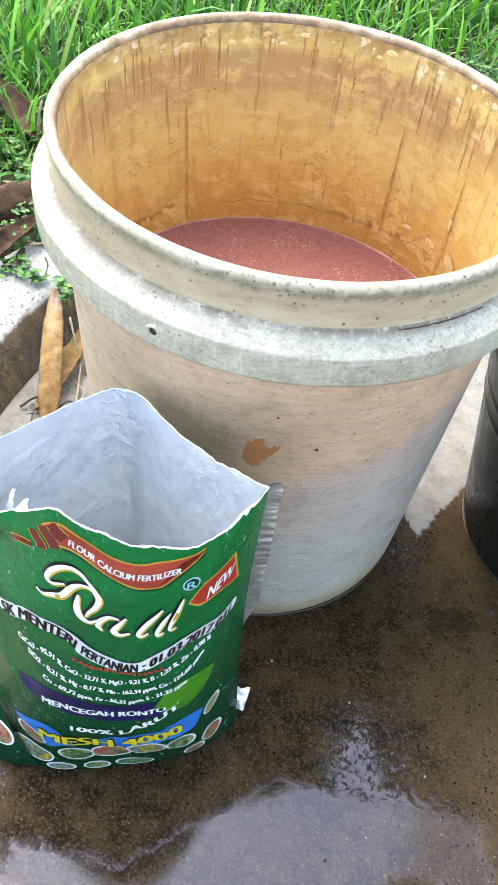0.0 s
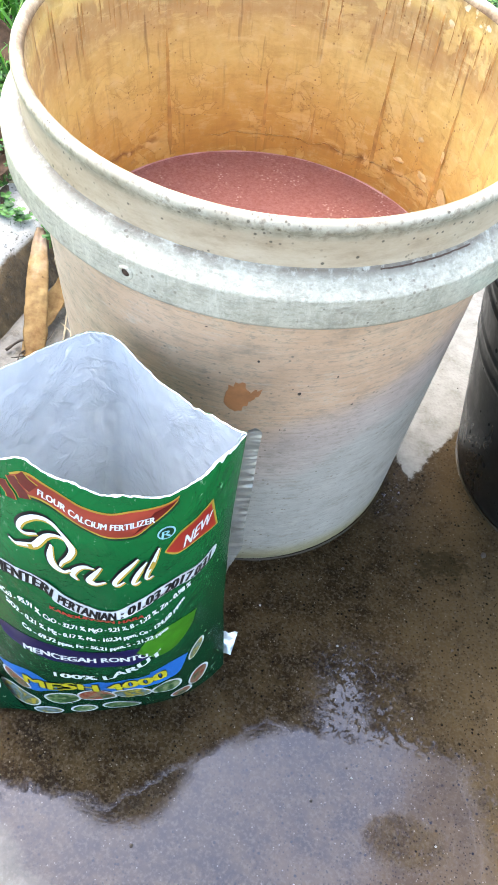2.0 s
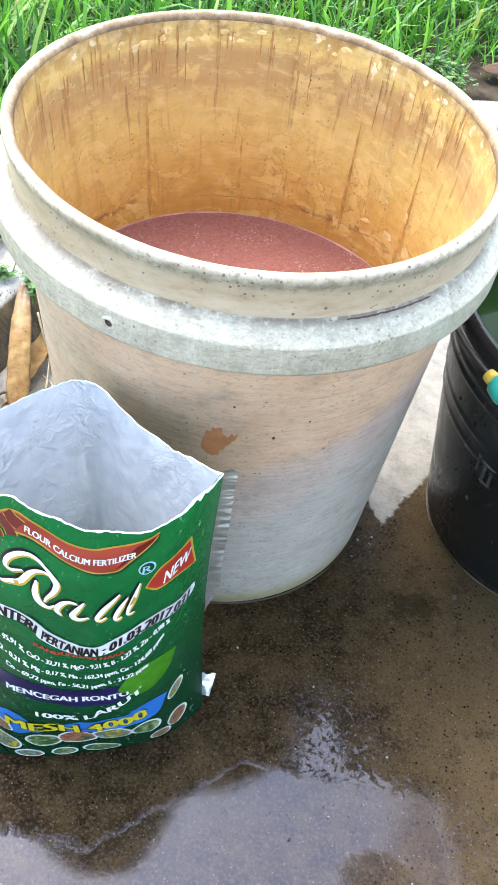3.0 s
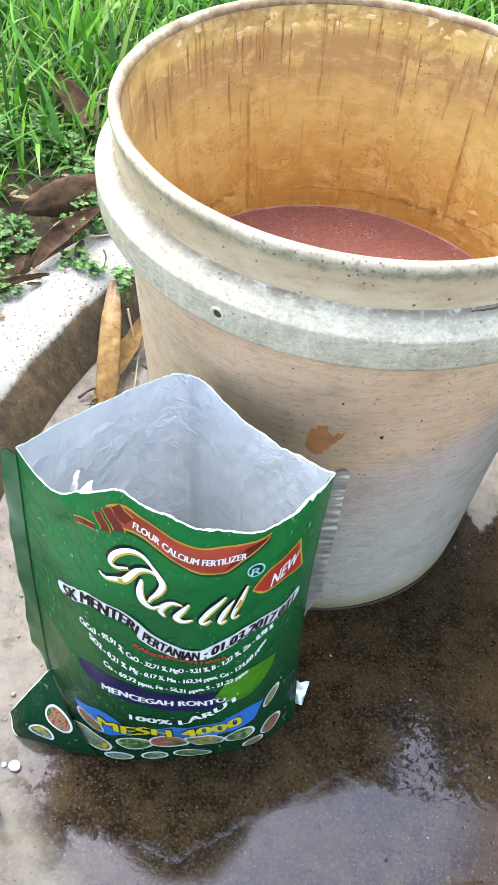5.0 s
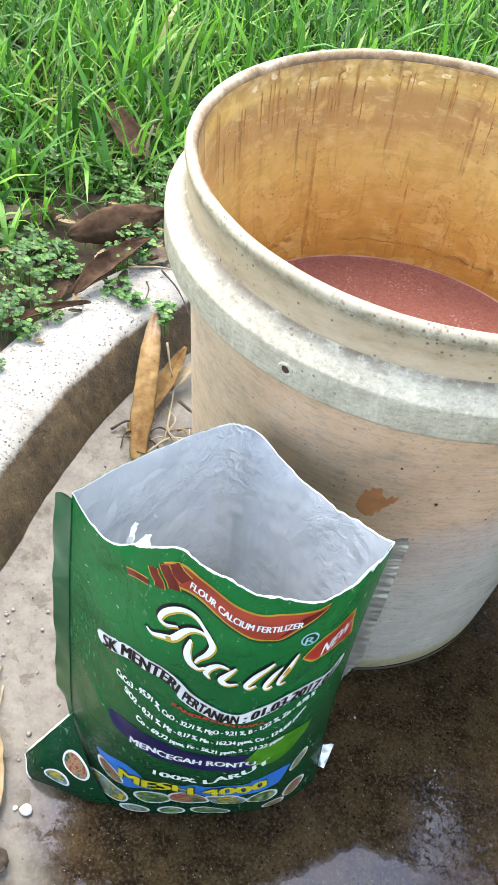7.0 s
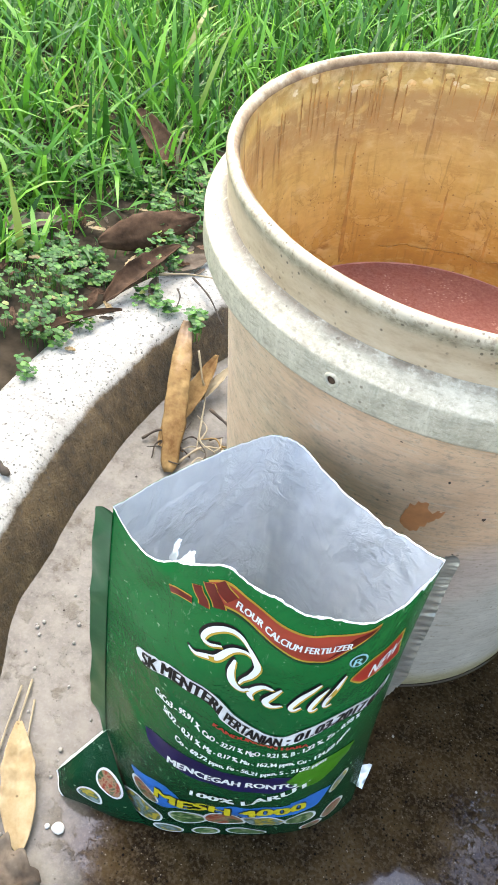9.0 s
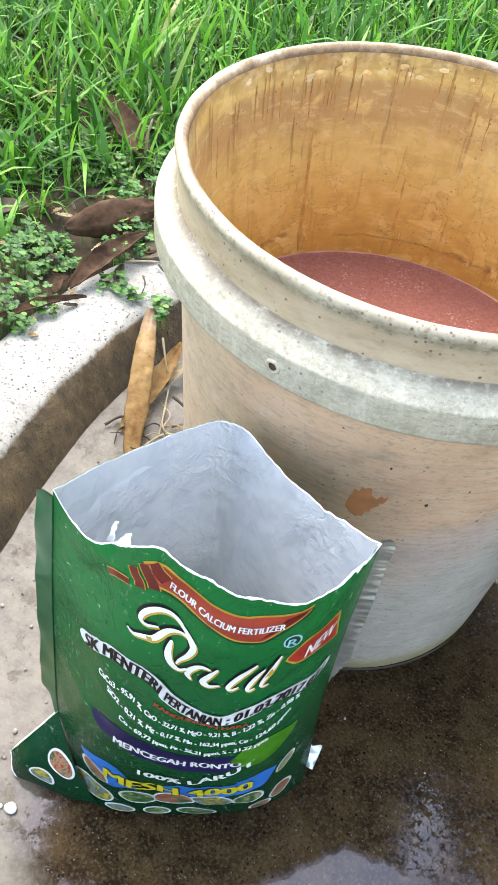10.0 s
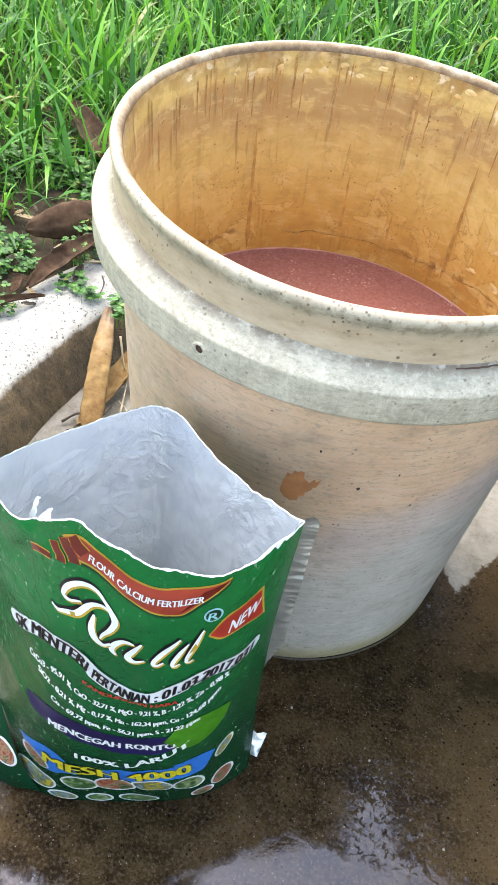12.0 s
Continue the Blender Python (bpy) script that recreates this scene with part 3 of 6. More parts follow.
def lip_grime():
    m = Mat("grimy_inner_lip", 0.5)
    n = m.math("ADD", m.math("MULTIPLY", m.noise(75.0, 6, 0.75), 0.7), m.math("MULTIPLY", m.noise(14.0, 3), 0.5))
    low = m.math("MULTIPLY", m.math("SUBTRACT", 0.3711, m.axis(2)), 45.0)
    c = m.ramp(m.math("ADD", n, low), [(0.50, (0.52, 0.45, 0.34)), (0.66, (0.30, 0.20, 0.11)), (0.82, (0.13, 0.072, 0.032))])
    m.bump(n, 0.3, 0.0007)
    return m.out(Base_Color=c)


LIP = lip_grime()
DRIP = plain("brown_drip_stain", (0.42, 0.225, 0.074), 0.5, vary=0.40, scale=120)
DRIP_FAINT = plain("amber_run_stain", (0.53, 0.30, 0.090), 0.45, vary=0.3, scale=90)
FLAKE = plain("pale_peeling_scale", (0.70, 0.50, 0.23), 0.55, vary=0.2, scale=120, bump=0.3)


def photo_ink(name, a, b, c):
    m = Mat(name, 0.3)
    return m.out(Base_Color=m.ramp(m.noise(190.0, 3, 0.6), [(0.40, a), (0.50, b), (0.60, c)]))


INK_PHOTOS = [photo_ink("red_green_picture_print", (0.24, 0.03, 0.015), (0.34, 0.20, 0.12), (0.02, 0.07, 0.025)),
              photo_ink("yellow_picture_print", (0.46, 0.34, 0.04), (0.03, 0.08, 0.06), (0.20, 0.27, 0.28)),
              photo_ink("green_picture_print", (0.012, 0.06, 0.02), (0.06, 0.15, 0.04), (0.26, 0.29, 0.16))]


# ---- building helpers ----
def mesh_object(name, verts, faces, mats, parent=None, label="", smooth=True, index=None):
    me = bpy.data.meshes.new(name)
    me.from_pydata([tuple(v) for v in verts], [], [tuple(f) for f in faces])
    for mt in mats if isinstance(mats, (list, tuple)) else [mats]:
        me.materials.append(mt)
    if smooth:
        me.polygons.foreach_set("use_smooth", [True] * len(me.polygons))
    if index is not None:
        me.polygons.foreach_set("material_index", index)
    me.update()
    ob = new(name, me)
    ob.parent = parent
    return tagged(ob, label=label)


def part(name, bm, material, parent, label="", smooth=True):
    me = bpy.data.meshes.new(name)
    bmesh.ops.recalc_face_normals(bm, faces=bm.faces)
    bm.to_mesh(me)
    bm.free()
    me.materials.append(material)
    if smooth:
        me.polygons.foreach_set("use_smooth", [True] * len(me.polygons))
    ob = new(name, me)
    ob.parent = parent
    return tagged(ob, label=label)


def empty(name, label, category, m=None, group=""):
    ob = new(name)
    ob.empty_display_size = 0.05
    if m is not None:
        ob.matrix_world = m
    return tagged(ob, label=label, category=category, group=group)


def grid_faces(rows, cols, wrap=False, start=0):
    f = []
    for i in range(rows - 1):
        for j in range(cols if wrap else cols - 1):
            k = (j + 1) % cols
            f.append((start + i * cols + j, start + i * cols + k, start + (i + 1) * cols + k, start + (i + 1) * cols + j))
    return f


def spun(profile, n=128, shape=None):
    """Rings of a profile of (radius, height) round the z axis; shape(angle, height) scales the radius."""
    v = []
    for r, z in profile:
        for k in range(n):
            a = 2 * math.pi * k / n
            s = shape(a, z) if shape else 1.0
            v.append((r * s * math.cos(a), r * s * math.sin(a), z))
    return v, grid_faces(len(profile), n, True)


def spline(points, n):
    """A Catmull-Rom line through points, n steps to each span."""
    p = [Vector(q) for q in points]
    p = [2 * p[0] - p[1]] + p + [2 * p[-1] - p[-2]]
    out = []
    for i in range(1, len(p) - 2):
        for k in range(n):
            t = k / n
            out.append(0.5 * ((2 * p[i]) + (p[i + 1] - p[i - 1]) * t + (2 * p[i - 1] - 5 * p[i] + 4 * p[i + 1] - p[i + 2]) * t * t + (3 * p[i] - p[i - 1] - 3 * p[i + 1] + p[i + 2]) * t ** 3))
    out.append(p[-2])
    return out


def tube(points, radius, sides=10, taper=None):
    """Vertices and faces of a round bar along a line of points."""
    v, f = [], []
    n = len(points)
    side = None
    for i, p in enumerate(points):
        d = (Vector(points[min(i + 1, n - 1)]) - Vector(points[max(i - 1, 0)])).normalized()
        side = (side - d * side.dot(d)).normalized() if side else d.orthogonal().normalized()
        up = d.cross(side)
        r = radius * (taper(i / (n - 1)) if taper else 1)
        for k in range(sides):
            a = 2 * math.pi * k / sides
            v.append(Vector(p) + r * (math.cos(a) * side + math.sin(a) * up))
    f = grid_faces(n, sides, True)
    f.append(tuple(range(sides))[::-1])
    f.append(tuple(range((n - 1) * sides, n * sides)))
    return v, f


# ---- ground, floor and kerb ----
GROUND_Z = 0.046
KERB_LINE = spline([(-0.02, -0.80, 0), (-0.16, -0.50, 0), (-0.254, -0.2176, 0), (-0.2655, -0.11, 0), (-0.2590, 0.0069, 0), (-0.238, 0.115, 0), (-0.19, 0.215, 0),
                    (-0.08, 0.40, 0), (0.08, 0.58, 0), (0.30, 0.70, 0), (0.62, 0.76, 0), (1.2, 0.74, 0)], 14)


KERB_XY = np.array([(p.x, p.y) for p in KERB_LINE])


def kerb_offset(i, off):
    a, b = KERB_LINE[max(i - 1, 0)], KERB_LINE[min(i + 1, len(KERB_LINE) - 1)]
    d = (b - a).normalized()
    return KERB_LINE[i] + off * Vector((-d.y, d.x, 0))


def build_setting():
    # concrete apron, a fine sheet with slight unevenness
    n, far = 90, (1.5, 6.0, 40.0, 600.0)
    xs = [-0.75 - q for q in far[::-1]] + [-0.75 + 2.2 * i / n for i in range(n + 1)] + [1.45 + q for q in far]
    ys = [-1.1 - q for q in far[::-1]] + [-1.1 + 2.0 * j / n for j in range(n + 1)] + [0.9 + q for q in far]
    v = [(x, y, 0.0006 * noise.noise((x * 9, y * 9, 0)) - 0.0006) for y in ys for x in xs]
    tagged(mesh_object("floor", v, grid_faces(len(ys), len(xs)), CONCRETE), "wet brown concrete apron with a film of standing water", "floor", kind="structure")
    # kerb
    prof = [(-0.004, -0.01), (0.0, 0.0), (0.010, 0.018), (0.020, 0.036), (0.027, 0.046), (0.035, 0.0515), (0.05, 0.0535), (0.075, 0.054), (0.098, 0.0525), (0.108, 0.047), (0.112, 0.02)]
    v = []
    for i in range(len(KERB_LINE)):
        for k, (o, z) in enumerate(prof):
            p = kerb_offset(i, o)
            w = noise.noise((p.x * 18, p.y * 18, k * 0.35)) * 0.003 + noise.noise((p.x * 60, p.y * 60, k)) * 0.001
            v.append((p.x + w, p.y + w * 0.6, z + (w * 0.5 if k else 0)))
    tagged(mesh_object("kerb", v, grid_faces(len(KERB_LINE), len(prof)), KERB), "low curved concrete kerb, pale grey on top and dark brown below", "kerb", kind="structure")
    # soil beyond the kerb, one sheet that reaches the horizon
    v = []
    outs = [0.10, 0.18, 0.3, 0.5, 0.9, 1.6, 4.0, 15.0, 80.0, 600.0]
    for i in range(len(KERB_LINE)):
        for o in outs:
            p = kerb_offset(i, min(o, 0.3))
            d = Vector((p.x - 0.4, p.y + 0.3, 0)).normalized()
            p = p + d * max(0.0, o - 0.3)
            v.append((p.x, p.y, GROUND_Z + 0.006 * noise.noise((p.x * 12, p.y * 12, 3))))
    tagged(mesh_object("ground", v, grid_faces(len(KERB_LINE), len(outs)), SOIL), "dark damp soil under the grass", "ground", kind="structure")


def outside(x, y):
    """How far a place lies outside the kerb's foot line."""
    best = int(((KERB_XY - (x, y)) ** 2).sum(1).argmin())
    a, b = KERB_LINE[max(best - 1, 0)], KERB_LINE[min(best + 1, len(KERB_LINE) - 1)]
    d = (b - a).normalized()
    return (x - KERB_LINE[best].x) * -d.y + (y - KERB_LINE[best].y) * d.x


def build_grass():
    rng = random.Random(4)
    v, f = [], []
    made = 0
    while made < 56000:
        x, y = rng.uniform(-1.7, 1.7), rng.uniform(-0.25, 2.9)
        if y > 1.4 and rng.random() < 0.45:
            continue
        o = outside(x, y)
        if o < 0.125 or (o < 0.235 and rng.random() > 0.05 + max(0.0, o - 0.15) * 5):
            continue
        made += 1
        grow = min(1.0, 0.35 + max(0.0, o - 0.15) * 2.6)
        tall = rng.uniform(0.035, 0.125) * grow
        wide = rng.uniform(0.0008, 0.0025)
        if rng.random() < 0.24 * grow:
            tall, wide = tall * 1.30 + 0.02, rng.uniform(0.0026, 0.0048)
        turn, lean, bend = rng.uniform(0, 6.28), rng.uniform(0.05, 1.15), rng.uniform(0.1, 1.7)
        dx, dy = math.cos(turn), math.sin(turn)
        face = turn + math.pi / 2 + rng.uniform(-0.6, 0.6)
        sx, sy = math.cos(face), math.sin(face)
        s, px, pz = len(v), 0.0, 0.0
        for k in range(5):
            w = wide * (0.75, 1.0, 0.9, 0.62, 0.06)[k]
            v.append((x + dx * px - sx * w, y + dy * px - sy * w, GROUND_Z - 0.004 + pz))
            v.append((x + dx * px + sx * w, y + dy * px + sy * w, GROUND_Z - 0.004 + pz))
            a = lean + bend * (k / 4) ** 1.5
            px, pz = px + math.sin(a) * tall / 4, pz + math.cos(a) * tall / 4
        f += [(s + 2 * k, s + 2 * k + 1, s + 2 * k + 3, s + 2 * k + 2) for k in range(4)]
    # thinner, taller tufts carry the meadow on, away from the kerb
    for k in range(5200):
        x, y = rng.uniform(-5.5, 4.0), rng.uniform(-1.2, 7.0)
        if (-1.65 < x < 1.65 and -0.2 < y < 2.85) or outside(x, y) < 0.3 or y < -0.35 * x - 1.2 or x > 1.0 + (y - 0.74) * 0.77 or rng.random() < max(0.0, math.hypot(x, y - 1.3) - 2.6) / 3.4:
            continue
        for j in range(5):
            turn, tall, wide = rng.uniform(0, 6.28), rng.uniform(0.07, 0.20), rng.uniform(0.004, 0.009)
            bx, by = x + rng.uniform(-0.06, 0.06), y + rng.uniform(-0.06, 0.06)
            s, dx, dy = len(v), math.cos(turn), math.sin(turn)
            for q, up, w in ((0.0, 0.0, 1.0), (0.25, 0.55, 0.8), (0.7, 0.95, 0.08)):
                v += [(bx + dx * q * tall - dy * wide * w, by + dy * q * tall + dx * wide * w, GROUND_Z - 0.004 + up * tall), (bx + dx * q * tall + dy * wide * w, by + dy * q * tall - dx * wide * w, GROUND_Z - 0.004 + up * tall)]
            f += [(s, s + 1, s + 3, s + 2), (s + 2, s + 3, s + 5, s + 4)]
    tagged(mesh_object("grass", v, f, GRASS), "dense bright green grass with broad and narrow blades", "grass", kind="stuff")


# ---- the pail ----
PAIL_TILT = Matrix.Rotation(0.0221, 4, "X") @ Matrix.Rotation(-0.0197, 4, "Y")


def pail_oval(a, z):
    return 1 + (0.0128 * math.cos(2 * a) - 0.0202 * math.sin(2 * a)) * max(0.0, z) / 0.37


def wall_radius(z):
    return 0.1367 + (0.1540 - 0.1367) * z / 0.3104


def on_wall(a, z, out=0.0004, r=None):
    """A place on the pail's outer wall at an angle in degrees and a height."""
    a = radians(a)
    r = ((r or wall_radius(z)) + out) * pail_oval(a, z)
    return Vector((r * math.cos(a), r * math.sin(a), z))


def blotch(a0, z0, wide, high, seed, n=26, ragged=0.35, lean=0.0):
    """A ragged patch on the pail's wall, wide and high in metres."""
    v = [on_wall(a0, z0)]
    for ring in (0.35, 0.7, 1.0):
        for k in range(n):
            t = 2 * math.pi * k / n
            r = ring * (1 + (ragged * noise.noise((math.cos(t) * 2.2, math.sin(t) * 2.2, seed)) + 0.15 * noise.noise((math.cos(t) * 6, math.sin(t) * 6, seed)) if ring > 0.9 else 0))
            z = z0 + math.sin(t) * r * high / 2
            v.append(on_wall(a0 + math.degrees((math.cos(t) * r * wide / 2 + lean * (z - z0)) / 0.15), z))
    f = [(0, 1 + k, 1 + (k + 1) % n) for k in range(n)]
    for ring in range(2):
        s = 1 + ring * n
        f += [(s + k, s + n + k, s + n + (k + 1) % n, s + (k + 1) % n) for k in range(n)]
    return v, f


def build_pail():
    pail = empty("plastic_pail", "dirty white plastic pail with thick collar on wet concrete", "pail", PAIL_TILT)
    prof = [(0.128, 0.0), (0.1345, 0.001), (0.1367, 0.004)] + [(wall_radius(z), z) for z in np.linspace(0.02, 0.3095, 24)]
    v, f = spun(prof, 192, pail_oval)
    mesh_object("body", v, f, PAIL, pail)
    prof = [(0.1535, 0.3110), (0.1680, 0.3098), (0.1698, 0.3104), (0.1705, 0.3125), (0.1705, 0.3296), (0.1704, 0.3310), (0.1700, 0.3317), (0.1692, 0.3324), (0.1680, 0.3334), (0.1600, 0.3396), (0.1586, 0.3407), (0.1578, 0.3413), (0.1573, 0.3420)]
    v, f = spun(prof, 192, lambda a, z: pail_oval(a, z) * (1 + 0.0012 * noise.noise((math.cos(a) * 6, math.sin(a) * 6, z * 60))))
    mesh_object("collar", v, f, PAIL, pail, "thick grey-green collar with a sloping top")
    prof = [(0.1573, 0.3420), (0.1571, 0.345), (0.1574, 0.3622), (0.1590, 0.3642), (0.1597, 0.3670), (0.1589, 0.3697), (0.1566, 0.3712), (0.1552, 0.3711)]
    v, f = spun(prof, 192, lambda a, z: pail_oval(a, z) * (1 + 0.0016 * noise.noise((math.cos(a) * 9, math.sin(a) * 9, z * 90))))
    mesh_object("rim", v, f, RIM, pail, "worn off-white rolled rim")
    v, f = spun([(0.1552, 0.3711), (0.1540, 0.3707), (0.1522, 0.3690), (0.1514, 0.3660)], 192, lambda a, z: pail_oval(a, z) * (1 + 0.0016 * noise.noise((math.cos(a) * 9, math.sin(a) * 9, z * 90))))
    mesh_object("inner_lip", v, f, LIP, pail, "grimy brown inner lip")
    prof = [(0.1514, 0.366)] + [(wall_radius(z) - 0.0045 if z < 0.3 else 0.1490 + (z - 0.3) * 0.035, z) for z in np.linspace(0.36, 0.012, 40)] + [(0.05, 0.008), (0.001, 0.008)]
    v, f = spun(prof, 160, pail_oval)
    mesh_object("inner_wall", v, f, PAIL_IN, pail, "orange-brown stained inside with dark drip marks")
    # small hole in the collar: a pale raised ring round a dark pit
    for name, r, tr, mat, out in (("hole", 0.0018, 0.0013, HOLE_DARK, -0.0008), ("hole_ring", 0.0036, 0.0012, PAIL, 0.0003)):
        bm = bmesh.new()
        c = on_wall(-109.7, 0.3215, out, 0.1704)
        n = Vector((c.x, c.y, 0)).normalized()
        side, up = Vector((-n.y, n.x, 0)), Vector((0, 0, 1))
        rings = []
        for k in range(20):
            t = 2 * math.pi * k / 20
            d = math.cos(t) * side + math.sin(t) * up
            rings.append([bm.verts.new(c + d * (r + tr * math.cos(q)) + n * tr * math.sin(q)) for q in np.linspace(0, 2 * math.pi, 7)[:-1]])
        for k in range(20):
            for j in range(6):
                bm.faces.new((rings[k][j], rings[(k + 1) % 20][j], rings[(k + 1) % 20][(j + 1) % 6], rings[k][(j + 1) % 6]))
        if name == "hole":
            bm.faces.new([q[1] for q in rings])
        part(name, bm, mat, pail)
    # crack along the top of the collar
    v, n = [], 40
    for k in range(n + 1):
        a = -62.4 + 20.0 * k / n
        h = 0.00020 * math.sin(math.pi * k / n) ** 0.5 * (1 + 0.7 * noise.noise((k * 0.7, 0, 0))) + 0.0001
        z = 0.3408 + 0.0004 * noise.noise((k * 0.3, 5, 0))
        v += [on_wall(a, z - h, 0.0012, 0.1584 - (z - 0.3408)), on_wall(a, z + h, 0.0012, 0.1576)]
    mesh_object("crack", v, [(2 * k, 2 * k + 2, 2 * k + 3, 2 * k + 1) for k in range(n)], HOLE_DARK, pail, "thin dark crack above the collar")
    for a, z, w, h, sd, ln in ((-87.0, 0.2262, 0.0165, 0.030, 3.1, 0.10), (-83.2, 0.2300, 0.0045, 0.013, 7.7, 0.35), (-81.9, 0.2325, 0.0022, 0.008, 4.7, 0.3)):
        v, f = blotch(a, z, w, h, sd, lean=ln)
        mesh_object("stain", v, f, RUST, pail, "orange-brown smeared stain")
    for a, z, w, h in ((-72.4, 0.2340, 0.0024, 0.0032), (-82.9, 0.2633, 0.0014, 0.0024), (-100.9, 0.3065, 0.0040, 0.0026), (-64.0, 0.2480, 0.0012, 0.002), (-75.5, 0.1950, 0.0014, 0.0014), (-112.0, 0.3080, 0.002, 0.0016), (-58.0, 0.2150, 0.0016, 0.0016), (-95.0, 0.2850, 0.0016, 0.001)):
        v, f = blotch(a, z, w, h, a, 12)
        mesh_object("speck", v, f, DARK_SPOT, pail, "dark speck")
    # drip marks, flakes and a tide line on the inner wall
    inner = bpy.data.objects["inner_wall"]
    rng = random.Random(12)

    def within(a, z, lift=0.0004):
        q = (wall_radius(z) - 0.0045 if z < 0.3 else 0.1490 + (z - 0.3) * 0.035) - lift
        return on_wall(a, z, 0.0, q)

    def drip(a, z0, z1, wide, mat, lean=0.0):
        v, n = [], 18
        for i in range(n + 1):
            t = i / n
            w = math.degrees(wide / 0.15) / 2 * (1 - 0.6 * t) * (1 + 0.8 * noise.noise((t * 9, a, 0))) * min(1.0, (1 - t) * 6 + 0.1, t * 8 + 0.2)
            c = a + lean * t + 0.25 * noise.noise((t * 4, a, 4))
            v += [within(c - w, z0 + (z1 - z0) * t), within(c + w, z0 + (z1 - z0) * t)]
        mesh_object("drip_mark", v, [(2 * i, 2 * i + 1, 2 * i + 3, 2 * i + 2) for i in range(n)], mat, inner, "dark brown drip mark")

    for a, z0, z1, w in ((84.8, 0.337, 0.309, 0.0030), (81.0, 0.340, 0.311, 0.0022), (121.6, 0.364, 0.322, 0.0032), (119.0, 0.352, 0.312, 0.0018), (133.5, 0.350, 0.318, 0.0022),
                         (143.0, 0.352, 0.322, 0.0024), (147.5, 0.360, 0.318, 0.0018), (152.0, 0.356, 0.327, 0.0024), (109.0, 0.356, 0.332, 0.0020), (105.5, 0.360, 0.336, 0.0022), (97.0, 0.358, 0.338, 0.0026),
                         (93.0, 0.352, 0.333, 0.0022), (68.0, 0.345, 0.318, 0.0018), (58.0, 0.350, 0.308, 0.0024), (50.0, 0.352, 0.318, 0.0022), 
                         (40.0, 0.345, 0.300, 0.0024), (30.0, 0.345, 0.312, 0.0022), (160.0, 0.350, 0.310, 0.0024), (168.0, 0.335, 0.300, 0.0022)):
        drip(a, z0, z1, w * 0.6, DRIP)
    for a, z0, z1, w in ((131.2, 0.310, 0.207, 0.0042), (62.0, 0.315, 0.214, 0.0040), (100.0, 0.275, 0.207, 0.0036), (36.0, 0.300, 0.216, 0.0046), (84.0, 0.250, 0.210, 0.0030)):
        drip(a, z1, z0, w, DRIP_FAINT)
    for k in range(34):
        a = rng.uniform(20, 175)
        drip(a, rng.uniform(0.345, 0.365), rng.uniform(0.318, 0.346), rng.uniform(0.0006, 0.0016), DRIP)

    def flake(a, z, wide, high, mat, sd, lift=0.0012):
        n, v = 14, [within(a, z, 0.0014)]
        for ring in (0.55, 1.0):
            for k in range(n):
                t = 2 * math.pi * k / n
                q = ring * (1 + 0.5 * noise.noise((math.cos(t) * 1.6, math.sin(t) * 1.6, sd)))
                v.append(within(a + math.degrees(math.cos(t) * q * wide / 0.15) / 2, z + math.sin(t) * q * high / 2, 0.0005 + (lift * max(0.0, math.sin(t + sd)) if ring == 1.0 else lift * 0.4)))
        f = [(0, 1 + k, 1 + (k + 1) % n) for k in range(n)] + [(1 + k, 1 + n + k, 1 + n + (k + 1) % n, 1 + (k + 1) % n) for k in range(n)]
        mesh_object("flake", v, f, mat, inner, "pale peeling flake")

    for a, z, w, h in ((30.4, 0.234, 0.016, 0.013), (24.0, 0.228, 0.018, 0.015), (41.6, 0.2365, 0.012, 0.006), (36.0, 0.262, 0.006, 0.008), (52.0, 0.236, 0.010, 0.004), (46.0, 0.262, 0.005, 0.004), (108.0, 0.3585, 0.007, 0.004),
                       (71.2, 0.3605, 0.008, 0.004), (74.5, 0.355, 0.005, 0.004), (60.0, 0.359, 0.004, 0.006), (118.0, 0.352, 0.007, 0.004), (131.0, 0.353, 0.009, 0.006), (126.0, 0.355, 0.006, 0.005), (103.0, 0.352, 0.006, 0.003),
                       (97.0, 0.3600, 0.008, 0.003), (139.0, 0.356, 0.005, 0.006), (89.0, 0.3575, 0.004, 0.003), (94.0, 0.310, 0.004, 0.002), (76.0, 0.300, 0.005, 0.003)):
        flake(a, z, w, h, FLAKE, a)
    for mat, dz, wide, sd in ((DRIP, 0.0, 0.0008, 1.0), (FLAKE, 0.0007, 0.0009, 6.0)):
        v, n = [], 150
        for i in range(n + 1):
            a = 118 - 92 * i / n
            z = 0.2190 + 0.010 * max(0.0, (70 - a) / 40) + 0.0040 * noise.noise((a * 0.16, 2, 0)) + 0.0016 * noise.noise((a * 0.6, 5, 0)) + dz
            w = wide * max(0.0, noise.noise((a * 0.45, sd, 1)) + 0.22)
            v += [within(a, z - w, 0.0006), within(a, z + w, 0.0009)]
        mesh_object("tide_line", v, [(2 * i, 2 * i + 1, 2 * i + 3, 2 * i + 2) for i in range(n)], mat, inner, "broken tide line of dried deposit")
    n, v = 40, []
    for i in range(n + 1):
        for k in range(96):
            a, r = 2 * math.pi * k / 96, 0.1437 * max(i, 0.01) / n
            x, y = r * math.cos(a) * pail_oval(a, 0.2) - 0.004, r * math.sin(a) * pail_oval(a, 0.2) - 0.0044
            v.append((x, y, 0.2035 + 0.00025 * noise.noise((x * 40, y * 40, 0)) + (0.0010 if i == n else 0)))
    tagged(mesh_object("liquid", v, grid_faces(n + 1, 96, True), LIQUID), "opaque red-brown liquid with a fine froth, filling half the pail", "liquid")
